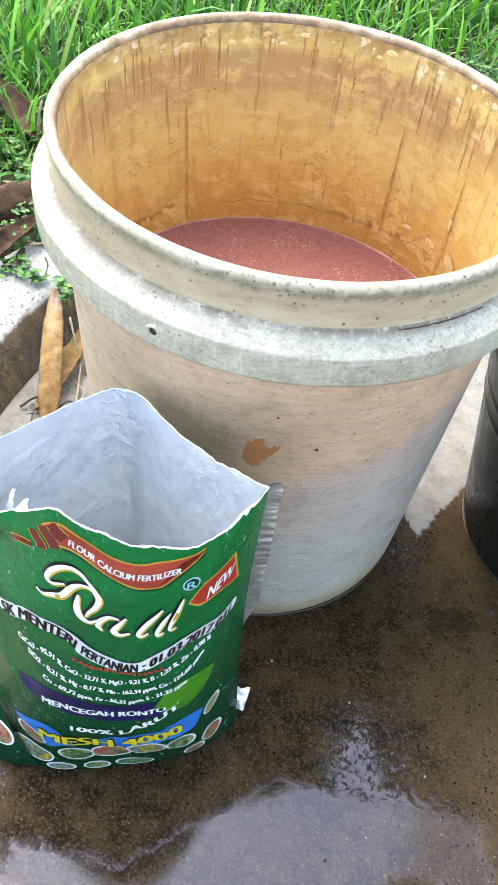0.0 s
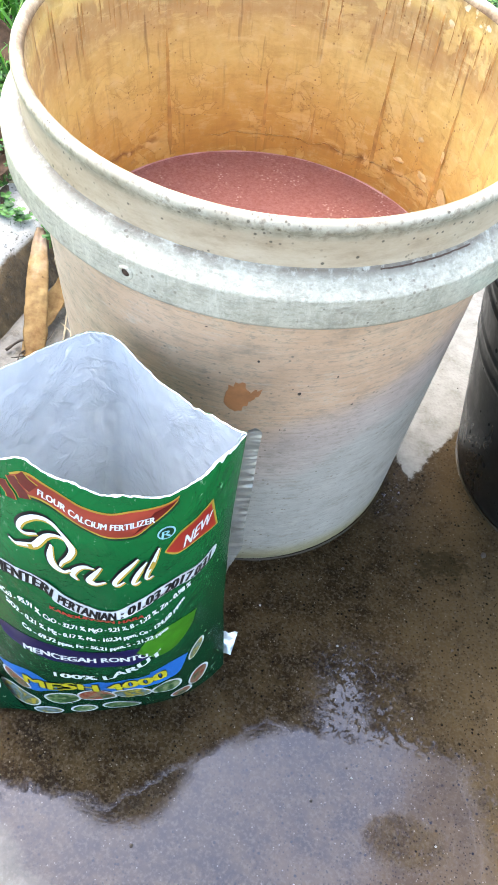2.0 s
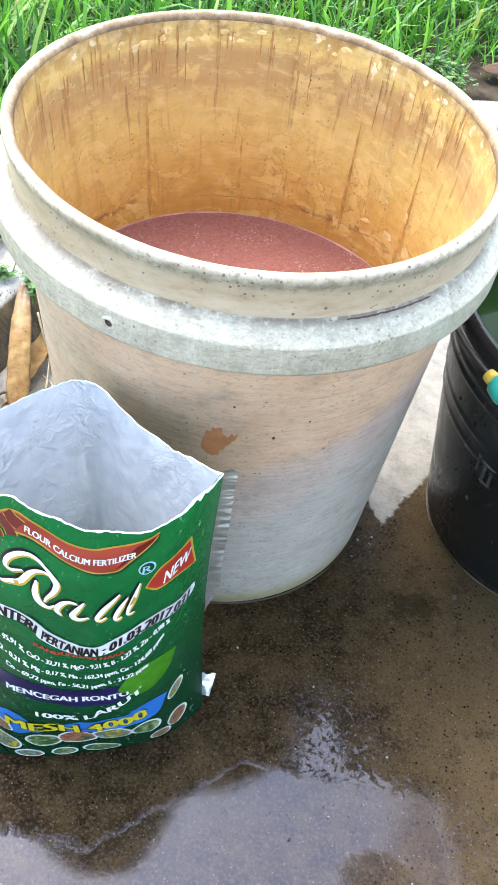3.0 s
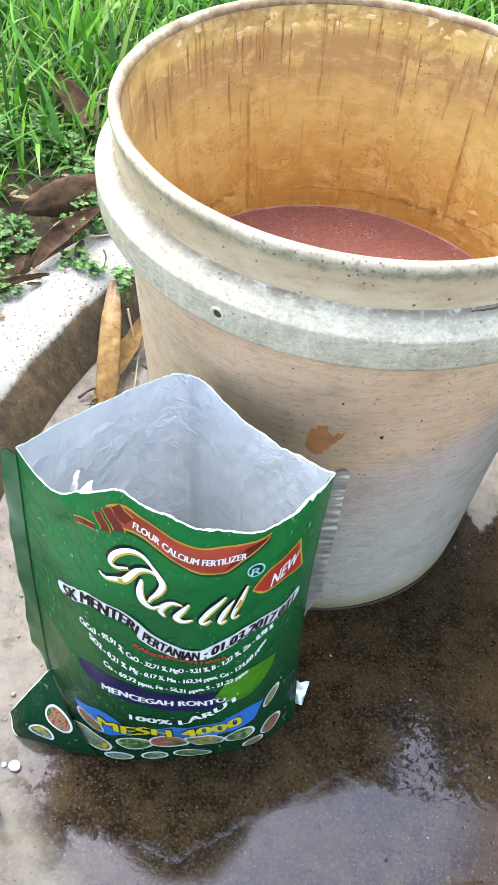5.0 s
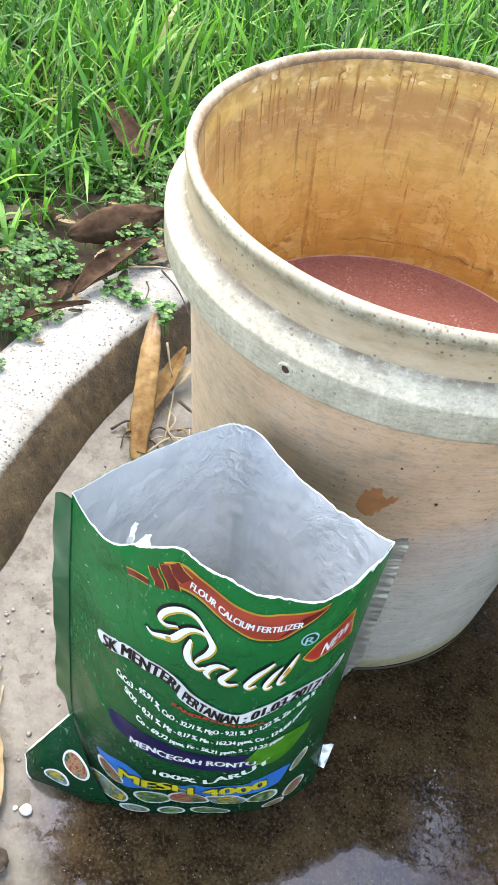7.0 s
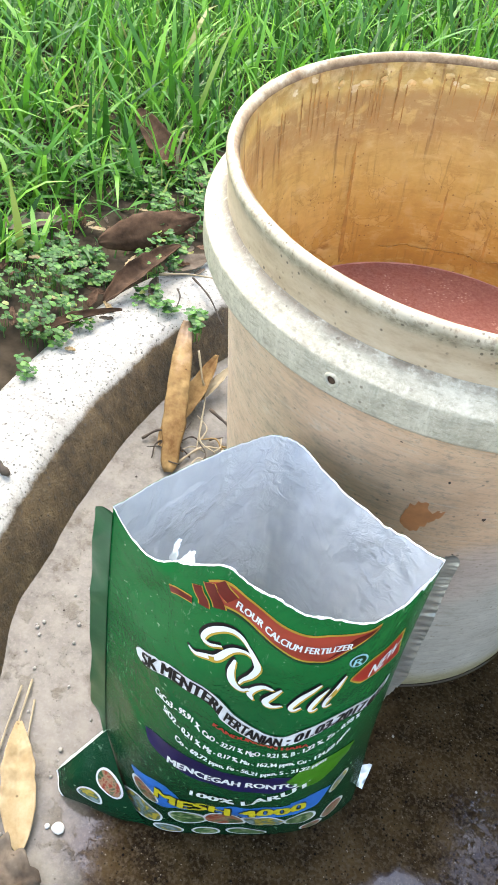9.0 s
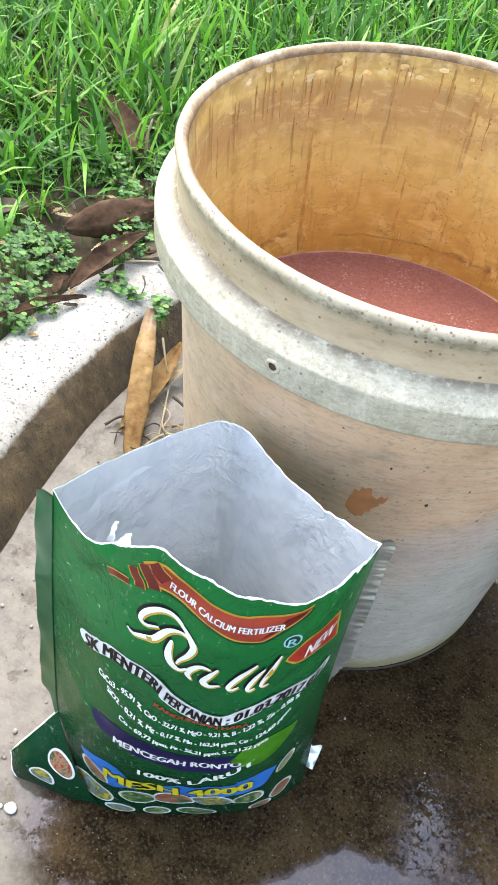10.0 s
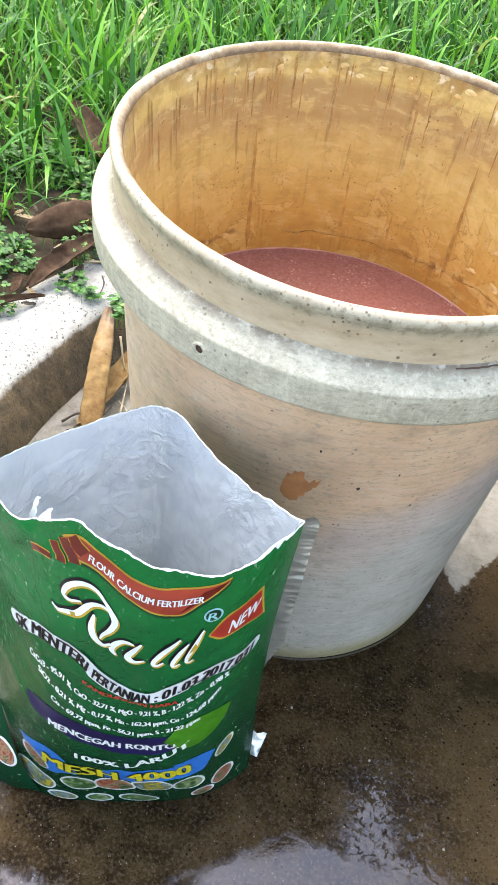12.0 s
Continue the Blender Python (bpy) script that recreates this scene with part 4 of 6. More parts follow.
    v = [((q * math.cos(2 * math.pi * k / 120)) * pail_oval(2 * math.pi * k / 120, 0.2) - 0.004, (q * math.sin(2 * math.pi * k / 120)) * pail_oval(2 * math.pi * k / 120, 0.2) - 0.0044, z + 0.0004 * noise.noise((k * 0.4, 0, 0)))
         for q, z in ((0.1418, 0.2036), (0.1428, 0.2043), (0.1441, 0.2054)) for k in range(120)]
    mesh_object("froth_edge", v, grid_faces(3, 120, True), FROTH, bpy.data.objects["liquid"], "thin paler pink line at the edge")
    for x, y, r in ((0.0, 0.0, 0.1372), (0.314, 0.031, 0.1128)):
        v = [(x + (r + o * (1 + 0.4 * noise.noise((k * 0.22, r * 50, 0)))) * math.cos(2 * math.pi * k / 140), y + (r + o * (1 + 0.4 * noise.noise((k * 0.22, r * 50, 0)))) * math.sin(2 * math.pi * k / 140), z)
             for o, z in ((-0.0006, 0.0010), (0.0, 0.0006), (0.0004, 0.0002), (0.0008, 0.00005)) for k in range(140)]
        tagged(mesh_object("water_rim", v, grid_faces(4, 140, True), FILM), "thin rim of water creeping up round a bucket's foot", "water")


# ---- the black bucket ----
def build_black_bucket():
    b = empty("black_bucket", "scuffed black plastic bucket with wire handle, beside the pail", "bucket", pose(0.314, 0.031, 0))

    def r(z):
        return 0.1130 + 0.168 * z

    prof = [(0.09, 0.0), (0.1105, 0.0006), (0.1125, 0.003)]
    for z in np.linspace(0.01, 0.235, 90):
        ridge = sum(0.0016 * math.exp(-((z - q) / 0.0016) ** 2) for q in (0.150, 0.168, 0.205, 0.216))
        prof.append((r(z) + ridge, z))
    v, f = spun(prof, 112)
    mesh_object("body", v, f, BLACK, b)
    prof = [(r(0.235), 0.235), (0.1555, 0.238), (0.1575, 0.243), (0.1578, 0.252), (0.1560, 0.2575), (0.1530, 0.2590), (0.1500, 0.2570), (0.1485, 0.250)]
    prof += [(r(z) - 0.003, z) for z in np.linspace(0.24, 0.01, 12)] + [(0.001, 0.009)]
    v, f = spun(prof, 112)
    mesh_object("rim", v, f, BLACK, b, "rounded black rim with worn edge")
    # bail of wire, resting round the side, with a teal grip
    pts = []
    for k in range(61):
        t = k / 60
        a = radians(147 + 180 * t)
        d = 0.1630 + 0.005 * math.sin(math.pi * t)
        pts.append((d * math.cos(a), d * math.sin(a), 0.2465 + 0.003 * math.sin(math.pi * t)))
    v, f = tube(pts, 0.0017, 8)
    bail = mesh_object("handle", v, f, WIRE, b, "thin wire bail handle")
    grip = pts[24:39]
    v, f = tube(grip, 0.0098, 20, lambda t: 1.12 - 0.16 * math.sin(math.pi * t) - (0.25 if t in (0.0, 1.0) else 0) + 0.05 * math.sin(t * 40))
    mesh_object("grip", v, f, TEAL, bail, "teal plastic grip")
    v, f = tube(pts[23:25], 0.0060, 12, lambda t: 0.8 + 0.4 * math.sin(t * 9))
    mesh_object("tape", v, f, RUSTY, bail, "yellow tape by the grip")
    for a in (147, 327):
        bm = bmesh.new()
        bmesh.ops.create_cone(bm, cap_ends=True, segments=20, radius1=0.010, radius2=0.008, depth=0.012)
        bmesh.ops.bevel(bm, geom=[e for e in bm.edges if e.calc_face_angle(0) > 1], offset=0.001, segments=2, affect="EDGES")
        m = pose(0.161 * math.cos(radians(a)), 0.161 * math.sin(radians(a)), 0.245, 0, 0, a) @ pose(0, 0, 0, 0, 90, 0)
        bm.transform(m)
        part("ear", bm, BLACK, b)
    # raised marks too worn to read, as rough bars
    for a, z, w, h in ((217.5, 0.146, 0.0035, 0.020), (220.5, 0.143, 0.0040, 0.022), (223.5, 0.140, 0.0035, 0.022), (221.5, 0.152, 0.014, 0.0030), (222.0, 0.130, 0.012, 0.0030), (232.0, 0.134, 0.0035, 0.018), (235.5, 0.141, 0.013, 0.0030), (239.0, 0.130, 0.0035, 0.016), (244.5, 0.131, 0.0040, 0.019)):
        v = []
        for j in range(5):
            for i in range(5):
                zz = z + h * (j / 4 - 0.5)
                aa = radians(a) + w * (i / 4 - 0.5) / r(zz) * (1 + 0.4 * noise.noise((j * 0.7, a, 0)))
                up = 0.0004 + (0.0012 if 0 < i < 4 and 0 < j < 4 else 0.0)
                v.append(((r(zz) + up) * math.cos(aa), (r(zz) + up) * math.sin(aa), zz))
        mesh_object("embossed_bar", v, grid_faces(5, 5), SCUFF, b, "worn raised mark")
    # dried drops and dirt on the side
    rng = random.Random(31)
    for k in range(46):
        a, z, q = rng.uniform(192, 268), rng.uniform(0.02, 0.225), rng.uniform(0.0008, 0.0022)
        v = [(0, 0, 0)]
        c = Vector(((r(z) + 0.0005) * math.cos(radians(a)), (r(z) + 0.0005) * math.sin(radians(a)), z))
        d, up = Vector((-math.sin(radians(a)), math.cos(radians(a)), 0)), Vector((0, 0, 1))
        v = [c + Vector((c.x, c.y, 0)).normalized() * 0.0004] + [c + (d * math.cos(t) + up * math.sin(t) * 1.3) * q * (1 + 0.4 * noise.noise((t, a, 0))) for t in np.linspace(0, 2 * math.pi, 9)[:-1]]
        mesh_object("dirt_spot", v, [(0, 1 + i, 1 + (i + 1) % 8) for i in range(8)], rng.choice((SCUFF, DIRT_BLACK, DIRT_BLACK)), b, "small spot of dirt")
    v = [(0.314 + q * 0.1435 * math.cos(2 * math.pi * k / 80), 0.031 + q * 0.1435 * math.sin(2 * math.pi * k / 80), 0.198) for q in (0.005, 0.5, 1.0) for k in range(80)]
    tagged(mesh_object("green_water", v, grid_faces(3, 80, True), GREEN_WATER), "dark green water standing in the black bucket", "water")
    rng = random.Random(9)
    for k in range(7):
        t, q = rng.uniform(2.2, 4.6), rng.uniform(0.05, 0.13)
        bm = bmesh.new()
        bmesh.ops.create_icosphere(bm, subdivisions=1, radius=0.0016)
        bm.transform(Matrix.Diagonal((1.3, 1, 0.4, 1)))
        o = part("floating_bit", bm, PALE_BIT, None)
        o.location = (0.314 + q * math.cos(t), 0.031 + q * math.sin(t), 0.1984)
        tagged(o, "tiny pale fleck floating on the green water", "debris", "flecks on the green water")


# ---- the fertilizer bag ----
def curve(points, x):
    """A smooth value (or tuple of values) at x through rows of (x, value...)."""
    i = 0
    while i < len(points) - 2 and x > points[i + 1][0]:
        i += 1
    q = [points[max(i - 1, 0)], points[i], points[i + 1], points[min(i + 2, len(points) - 1)]]
    t = min(max((x - q[1][0]) / (q[2][0] - q[1][0]), 0.0), 1.0)
    out = []
    for k in range(1, len(points[0])):
        span = q[2][0] - q[1][0]
        m1 = (q[2][k] - q[0][k]) / (q[2][0] - q[0][0]) * span
        m2 = (q[3][k] - q[1][k]) / (q[3][0] - q[1][0]) * span
        out.append((2 * t ** 3 - 3 * t * t + 1) * q[1][k] + (t ** 3 - 2 * t * t + t) * m1 + (3 * t * t - 2 * t ** 3) * q[2][k] + (t ** 3 - t * t) * m2)
    return out


BAG_LEFT = [(0.0, -0.140, -0.284), (0.10, -0.1435, -0.272), (0.35, -0.1458, -0.2655), (0.70, -0.1445, -0.263), (1.0, -0.1412, -0.2608)]
BAG_RIGHT = [(0.0, 0.0262, -0.229), (0.12, 0.0240, -0.227), (0.35, 0.0190, -0.2255), (0.70, 0.0160, -0.2235), (1.0, 0.0168, -0.2177)]
BAG_BULGE = [(0.0, 0.0262, 3.4, 0.96), (0.08, 0.0345, 3.4, 0.96), (0.20, 0.0425, 3.3, 0.97), (0.34, 0.0495, 3.1, 1.0), (0.60, 0.056, 2.6, 1.12), (1.0, 0.0555, 2.2, 1.25)]


# the wavy torn line of the front lip: share of the width, rise in metres
BAG_LIP = [(0.0, 0.0), (0.03, -0.0105), (0.07, -0.0165), (0.115, -0.018), (0.155, -0.0155), (0.21, -0.008), (0.27, 0.001), (0.33, 0.0085), (0.40, 0.006),
           (0.46, 0.0045), (0.545, 0.0005), (0.64, 0.003), (0.755, 0.004), (0.84, 0.006), (0.89, 0.010), (0.94, 0.007), (1.0, 0.0)]


def bag_front(u, v, out=0.0):
    """A place on the front panel: u from left to right, v from the ground to the mouth."""
    lx, ly = curve(BAG_LEFT, v)
    rx, ry = curve(BAG_RIGHT, v)
    dx, dy = rx - lx, ry - ly
    n = math.hypot(dx, dy)
    nx, ny = dy / n, -dx / n
    deep, blunt, skew = curve(BAG_BULGE, v)
    b = deep * (1 - abs(2 * min(max(u, 0.0), 1.0) ** skew - 1) ** blunt) + out
    top = 0.288 - 0.018 * u + 0.018 * math.sin(math.pi * min(1.0, u * 1.12))
    lip = curve(BAG_LIP, min(max(u, 0.0), 1.0))[0] * max(v, 0.0) ** 8
    return (lx + dx * u + nx * b, ly + dy * u + ny * b, top * v + lip)


def bag_skin(u, v, out=0.0):
    """The front panel with its creases."""
    p = Vector(bag_front(u, v))
    w = 0.0024 * noise.noise((u * 5.0, v * 7.0, 1.3)) + 0.0012 * noise.noise((u * 13.0 + v * 6, v * 15.0, 4.1)) - 0.0022 * max(0.0, 0.25 - abs(noise.noise((u * 4.0 - v * 3.0, v * 3.0 + u * 2.0, 8.8)))) * 4 * max(0.0, v - 0.45)
    w += 0.0012 * math.sin((u * 9 + v * 26)) * max(0.0, 1 - u * 3.2) * min(1.0, v * 2)
    w *= min(1.0, u * 8) * min(1.0, (1 - u) * 8) * min(1.0, v * 10)
    return Vector(bag_front(u, v, w + out)) if (w or out) else p


def back_line(u, v):
    """The plan of the back panel: two sides that meet in a fold."""
    lx, ly = curve(BAG_LEFT, v)
    rx, ry = curve(BAG_RIGHT, v)
    tx, ty = -0.081 + 0.010 * (1 - v), -0.1450 - 0.012 * (1 - v)
    if u < 0.5:
        t = u * 2
        return lx + (tx - lx) * t - 0.006 * math.sin(math.pi * t), ly + (ty - ly) * t + 0.006 * math.sin(math.pi * t)
    t = u * 2 - 1
    return tx + (rx - tx) * t, ty + (ry - ty) * t - 0.004 * math.sin(math.pi * t)


def bag_back(u, v, out=0.0):
    reach = min(0.085, max(0.0, u), max(0.0, 1 - u))
    near = [back_line(u + reach * k / 3, v) for k in range(-3, 4)]
    x, y = (sum(q[i] for q in near) / 7 for i in (0, 1))
    w = 0.0026 * noise.noise((u * 4.0, v * 3.5, 7.7)) - 0.0018 * abs(noise.noise((u * 9 - v * 5, v * 7.0, 2.2))) - 0.0012 * abs(noise.noise((u * 22 + v * 9, v * 15 - u * 12, 6.0)))
    # finer creases where the torn side was crushed
    w -= 0.0020 * min(1.0, max(0.0, (u - 0.55) / 0.15)) * abs(noise.noise((u * 34 + v * 20, v * 26 - u * 9, 3.0)))
    w *= min(1.0, u * 10) * min(1.0, (1 - u) * 10)
    top = 0.288 - 0.018 * u - 0.0235 * math.sin(math.pi * u) ** 0.9
    return Vector((x - 0.3 * (w + out), y + w + out, top * v))


def skin_frame(u, v, out):
    """Place, rightward, upward and outward directions on the front panel."""
    h = 0.004
    p = bag_skin(u, v, out)
    a = (bag_front_v(u + h, v) - bag_front_v(u - h, v)).normalized()
    b = (bag_front_v(u, v + h) - bag_front_v(u, v - h)).normalized()
    n = a.cross(b).normalized()
    return p, a, n.cross(a).normalized(), n


def bag_front_v(u, v):
    return Vector(bag_front(min(max(u, 0.0), 1.0), min(max(v, 0.0), 1.0)))


class Track:
    """A line on the front panel through (u, v) places, with lengths along it."""

    def __init__(self, uv, out=0.0006, lift=0.0):
        out *= 0.5
        line = spline([(a, b, 0) for a, b in uv], 24)
        self.out, self.uv = out, [(p.x, p.y) for p in line]
        self.p = [bag_skin(a, b, out) for a, b in self.uv]
        self.s = [0.0]
        for a, b in zip(self.p, self.p[1:]):
            self.s.append(self.s[-1] + (b - a).length)
        self.length = self.s[-1]

    def at(self, s):
        k = int(min(max(np.searchsorted(self.s, s) - 1, 0), len(self.s) - 2))
        t = (s - self.s[k]) / max(self.s[k + 1] - self.s[k], 1e-9)
        uv = [self.uv[k][i] + (self.uv[k + 1][i] - self.uv[k][i]) * t for i in (0, 1)]
        p = self.p[k] + (self.p[k + 1] - self.p[k]) * t
        d = (self.p[k + 1] - self.p[k]).normalized()
        n = skin_frame(uv[0], uv[1], 0)[3]
        return p, d, n.cross(d).normalized(), n

    def rise(self, s):
        """The panel's upward direction at a length along the line."""
        u, v = (float(np.interp(s, self.s, [q[i] for q in self.uv])) for i in (0, 1))
        return (bag_front_v(u, v + 0.01) - bag_front_v(u, v - 0.01)).normalized()


def build_bag():
    bag = empty("fertilizer_bag", "torn-open green foil fertilizer bag standing on wet concrete", "bag", pose(-0.06, -0.25, 0))
    inv = bag.matrix_world.inverted()
    nu, nv = 110, 90

    def jag(u, k):
        return 0.004 * noise.noise((u * 14, k, 0)) + 0.0025 * noise.noise((u * 60, k, 3))

    def sheet(name, fn, mat, out, k, label="", parent=None):
        v = [inv @ Vector(fn(i / nu, (j / nv) * (1 + (jag(i / nu, k) if j == nv else jag(i / nu, k) * (j / nv) ** 6)), out)) for j in range(nv + 1) for i in range(nu + 1)]
        return mesh_object(name, v, grid_faces(nv + 1, nu + 1), mat, parent or bag, label)

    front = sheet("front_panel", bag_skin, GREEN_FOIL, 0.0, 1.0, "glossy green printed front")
    sheet("front_lining", bag_skin, SILVER, -0.0007, 1.0, "silver foil lining")
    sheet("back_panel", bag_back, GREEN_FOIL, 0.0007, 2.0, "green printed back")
    sheet("back_lining", bag_back, SILVER, 0.0, 2.0, "crumpled silver foil lining")

    # bottom of the bag
    n = 40
    v = [inv @ (bag_skin(i / n, 0.0) * (1 - t) + bag_back(i / n, 0.0) * t + Vector((0, 0, 0.0006))) for t in (0, 0.5, 1) for i in range(n + 1)]
    mesh_object("bottom", v, grid_faces(3, n + 1), GREEN_FOIL, bag)

    # torn white edge along the mouth
    v, m = [], 240
    for i in range(m + 1):
        u = i / m
        w = 0.0001 + 0.0008 * max(0.0, noise.noise((u * 25, 9, 0))) + 0.0007 * max(0.0, noise.noise((u * 90, 2, 0))) + (0.0024 * math.exp(-((u - 0.90) / 0.06) ** 2)) * (1 + noise.noise((u * 60, 6, 1)))
        top = 1 + jag(u, 1.0)
        v += [inv @ bag_skin(u, top + 0.001, 0.0003), inv @ bag_skin(u, top + 0.001 + 0.002 * noise.noise((u * 70, 4, 4)), -0.0002 - 0.0010 * max(0.0, noise.noise((u * 33, 1, 8)))), inv @ bag_skin(u, top - w * 0.9 / 0.29, 0.0004)]
    f = []
    for i in range(m):
        a, b = 3 * i, 3 * i + 3
        f += [(a + 2, b + 2, b, a), (a, b, b + 1, a + 1)]
    mesh_object("torn_edge", v, f, TORN, bag, "ragged white torn edge")
    # shreds of torn film that stand up from the lip
    for u0, wide, high, lean, sd in ((0.185, 0.0060, 0.0105, 0.0010, 1.0), (0.222, 0.0120, 0.0022, 0.0010, 3.0), (0.955, 0.0060, 0.0030, 0.0020, 4.0)):
        v = []
        for j in range(9):
            t = j / 8
            for i in range(7):
                q = i / 6 - 0.5
                p = bag_skin(u0 + q * wide / 0.17 * (1 - 0.75 * t ** 0.7), 0.996, -0.0006)
                v.append(inv @ (p + Vector((lean * t * t + 0.0012 * noise.noise((q * 5, t * 4, sd)), 0.006 * t * t + 0.0016 * noise.noise((q * 4, t * 5, sd + 9)), high * t * (1 + 0.25 * noise.noise((q * 3, 0, sd)))))))
        mesh_object("torn_shred", v, grid_faces(9, 7), SILVER, bag, "ragged silver shred of torn film")
    v = []
    for i in range(m + 1):
        u = i / m
        top = 1 + jag(u, 2.0)
        p = bag_back(u, top, 0.0)
        v += [inv @ (p + Vector((0, -0.0003, -0.0004))), inv @ (p + Vector((0, 0.0002, 0.0004 + 0.0005 * noise.noise((u * 80, 1, 1))))), inv @ (p + Vector((0, 0.0010, -0.0010)))]
    f = []
    for i in range(m):
        a, b = 3 * i, 3 * i + 3
        f += [(a, b, b + 1, a + 1), (a + 1, b + 1, b + 2, a + 2)]
    mesh_object("back_edge", v, f, SILVER, bag, "thin pale cut edge")

    # sealed side seams
    def seam(name, side, v0, v1, wide, mat, label):
        v, n = [], 180
        for layer in (0.0, 0.0008):
            for i in range(n + 1):
                t = v0 + (v1 - v0) * i / n
                x, y = curve(BAG_LEFT if side < 0 else BAG_RIGHT, t)
                z = t * (0.288 if side < 0 else 0.270)
                for q in (0.0, 0.33, 0.66, 1.0):
                    w = q * wide * min(1.0, (t - v0) * 9, (v1 - t) * 30 + 0.6) * (1 + 0.10 * noise.noise((t * 7, 0, side)))
                    if side < 0:
                        p = Vector((x - w * 0.96, y + w * 0.22 + 0.0035 * q * noise.noise((t * 13, q, 1)) - layer, z))
                    else:
                        p = Vector((x + w * 0.95, y + 0.003 + w * 0.10 + q * (0.0045 * abs(noise.noise((t * 42, q * 0.9, 3))) - 0.0022 * abs(noise.noise((t * 95 + q * 3, 1, 0)))) + layer, z + 0.002 * q))
                    v.append(inv @ p)
        k = 4 * (n + 1)
        mesh_object(name, v, grid_faces(n + 1, 4) + grid_faces(n + 1, 4, False, k), mat, bag, label)

    seam("side_seam", -1, 0.20, 0.985, 0.0108, SEAM_GREEN, "dark green sealed side seam")
    seam("side_seam", 1, 0.47, 0.995, 0.0085, SEAM_GREY, "crimped grey foil side seam")

    # folded ears of the bottom gusset
    def ear_place(s, t, out=0.0):
        a = Vector(bag_front(0.17 * (1 - t) ** 0.8, 0.012 + 0.21 * t, 0.0012))
        b = Vector((-0.1660, -0.2950, 0.002)).lerp(Vector((-0.1752, -0.2850, 0.011)), t)
        p = a.lerp(b, s)
        return p + Vector((-0.25, -0.85, 0.45)) * ((0.0075 * math.sin(math.pi * min(1, s)) + 0.002 * math.sin(s * 7 + t * 4)) * math.sin(math.pi * (0.15 + 0.7 * t)) + out) + Vector((0, 0, 0.0012 * noise.noise((s * 5, t * 5, 0))))

    v = [inv @ ear_place(i / 24, j / 18) for j in range(19) for i in range(25)]
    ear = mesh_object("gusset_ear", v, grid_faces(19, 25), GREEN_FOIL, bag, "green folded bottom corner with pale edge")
    v = [inv @ (ear_place(i / 24, 1.0) + o) for o in (Vector((0, -0.0006, 0.0002)), Vector((0.001, 0.0035, 0.0012)), Vector((0.003, 0.010, -0.001))) for i in range(25)]
    mesh_object("ear_edge", v, grid_faces(3, 25), FOLD_EDGE, ear, "pale folded edge")
    v = [inv @ (ear_place(0.965 + 0.035 * i / 4, j / 8) + Vector((-0.0004, -0.0004, 0.0005))) for j in range(9) for i in range(5)]
    mesh_object("ear_tip", v, grid_faces(9, 5), TORN, ear, "white worn tip")
    v = []
    for j in range(7):
        for i in range(7):
            s, t = i / 6, j / 6
            v.append(inv @ Vector((0.0165 + 0.014 * s + 0.002 * t, -0.2195 + 0.010 * s * t - 0.004 * s + 0.003 * t, 0.003 + 0.026 * t * (1 - 0.45 * s) + 0.004 * s * s + 0.0045 * noise.noise((s * 5, t * 5, 1)))))
    mesh_object("foil_ear", v, grid_faces(7, 7), SILVER, bag, "crumpled silver foil corner")

    # ---- the print on the front ----
    def strip(name, uv, wide, mat, out=0.0006, label="", taper=None, n=70, shift=0.0):
        tr, v = Track(uv, out), []
        for i in range(n + 1):
            p, d, up, nn = tr.at(tr.length * i / n)
            w = wide / 2 * (taper(i / n) if taper else 1)
            for q in (-1, -0.4, 0.4, 1):
                v.append(inv @ (p + up * (w * q + shift)))
        return mesh_object(name, v, grid_faces(n + 1, 4), mat, front, label)

    def between(name, low, high, mat, out=0.0006, label="", n=40, m=6):
        a, b, v = Track(low, out), Track(high, out), []
        out *= 0.5
        for i in range(n + 1):
            pa = spline_at(a.uv, i / n)
            pb = spline_at(b.uv, i / n)
            for j in range(m + 1):
                t = j / m
                v.append(inv @ bag_skin(pa[0] + (pb[0] - pa[0]) * t, pa[1] + (pb[1] - pa[1]) * t, out))
        return mesh_object(name, v, grid_faces(n + 1, m + 1), mat, front, label)

    def spline_at(uv, t):
        x = t * (len(uv) - 1)
        i = min(int(x), len(uv) - 2)
        return [uv[i][k] + (uv[i + 1][k] - uv[i][k]) * (x - i) for k in (0, 1)]

    def oval(name, place, wide, high, turn, mat, out, n=28, label="", parent=None):
        """A disc on a surface given by place(x, y, out) in metres from its middle."""
        out *= 0.5
        v = [inv @ place(0, 0, out)]
        for ring in (0.5, 1.0):
            for k in range(n):
                t = 2 * math.pi * k / n
                x, y = wide * ring * math.cos(t), high * ring * math.sin(t)
                v.append(inv @ place(x * math.cos(turn) - y * math.sin(turn), x * math.sin(turn) + y * math.cos(turn), out))
        f = [(0, 1 + k, 1 + (k + 1) % n) for k in range(n)] + [(1 + k, 1 + n + k, 1 + n + (k + 1) % n, 1 + (k + 1) % n) for k in range(n)]
        return mesh_object(name, v, f, mat, parent or front, label)

    def at_uv(u, v):
        p0, a, b, nn = skin_frame(u, v, 0)
        su = (bag_front_v(u + 0.01, v) - bag_front_v(u - 0.01, v)).length / 0.02
        sv = (bag_front_v(u, v + 0.01) - bag_front_v(u, v - 0.01)).length / 0.02
        return lambda x, y, out: bag_skin(u + x / su, v + y / sv, out)

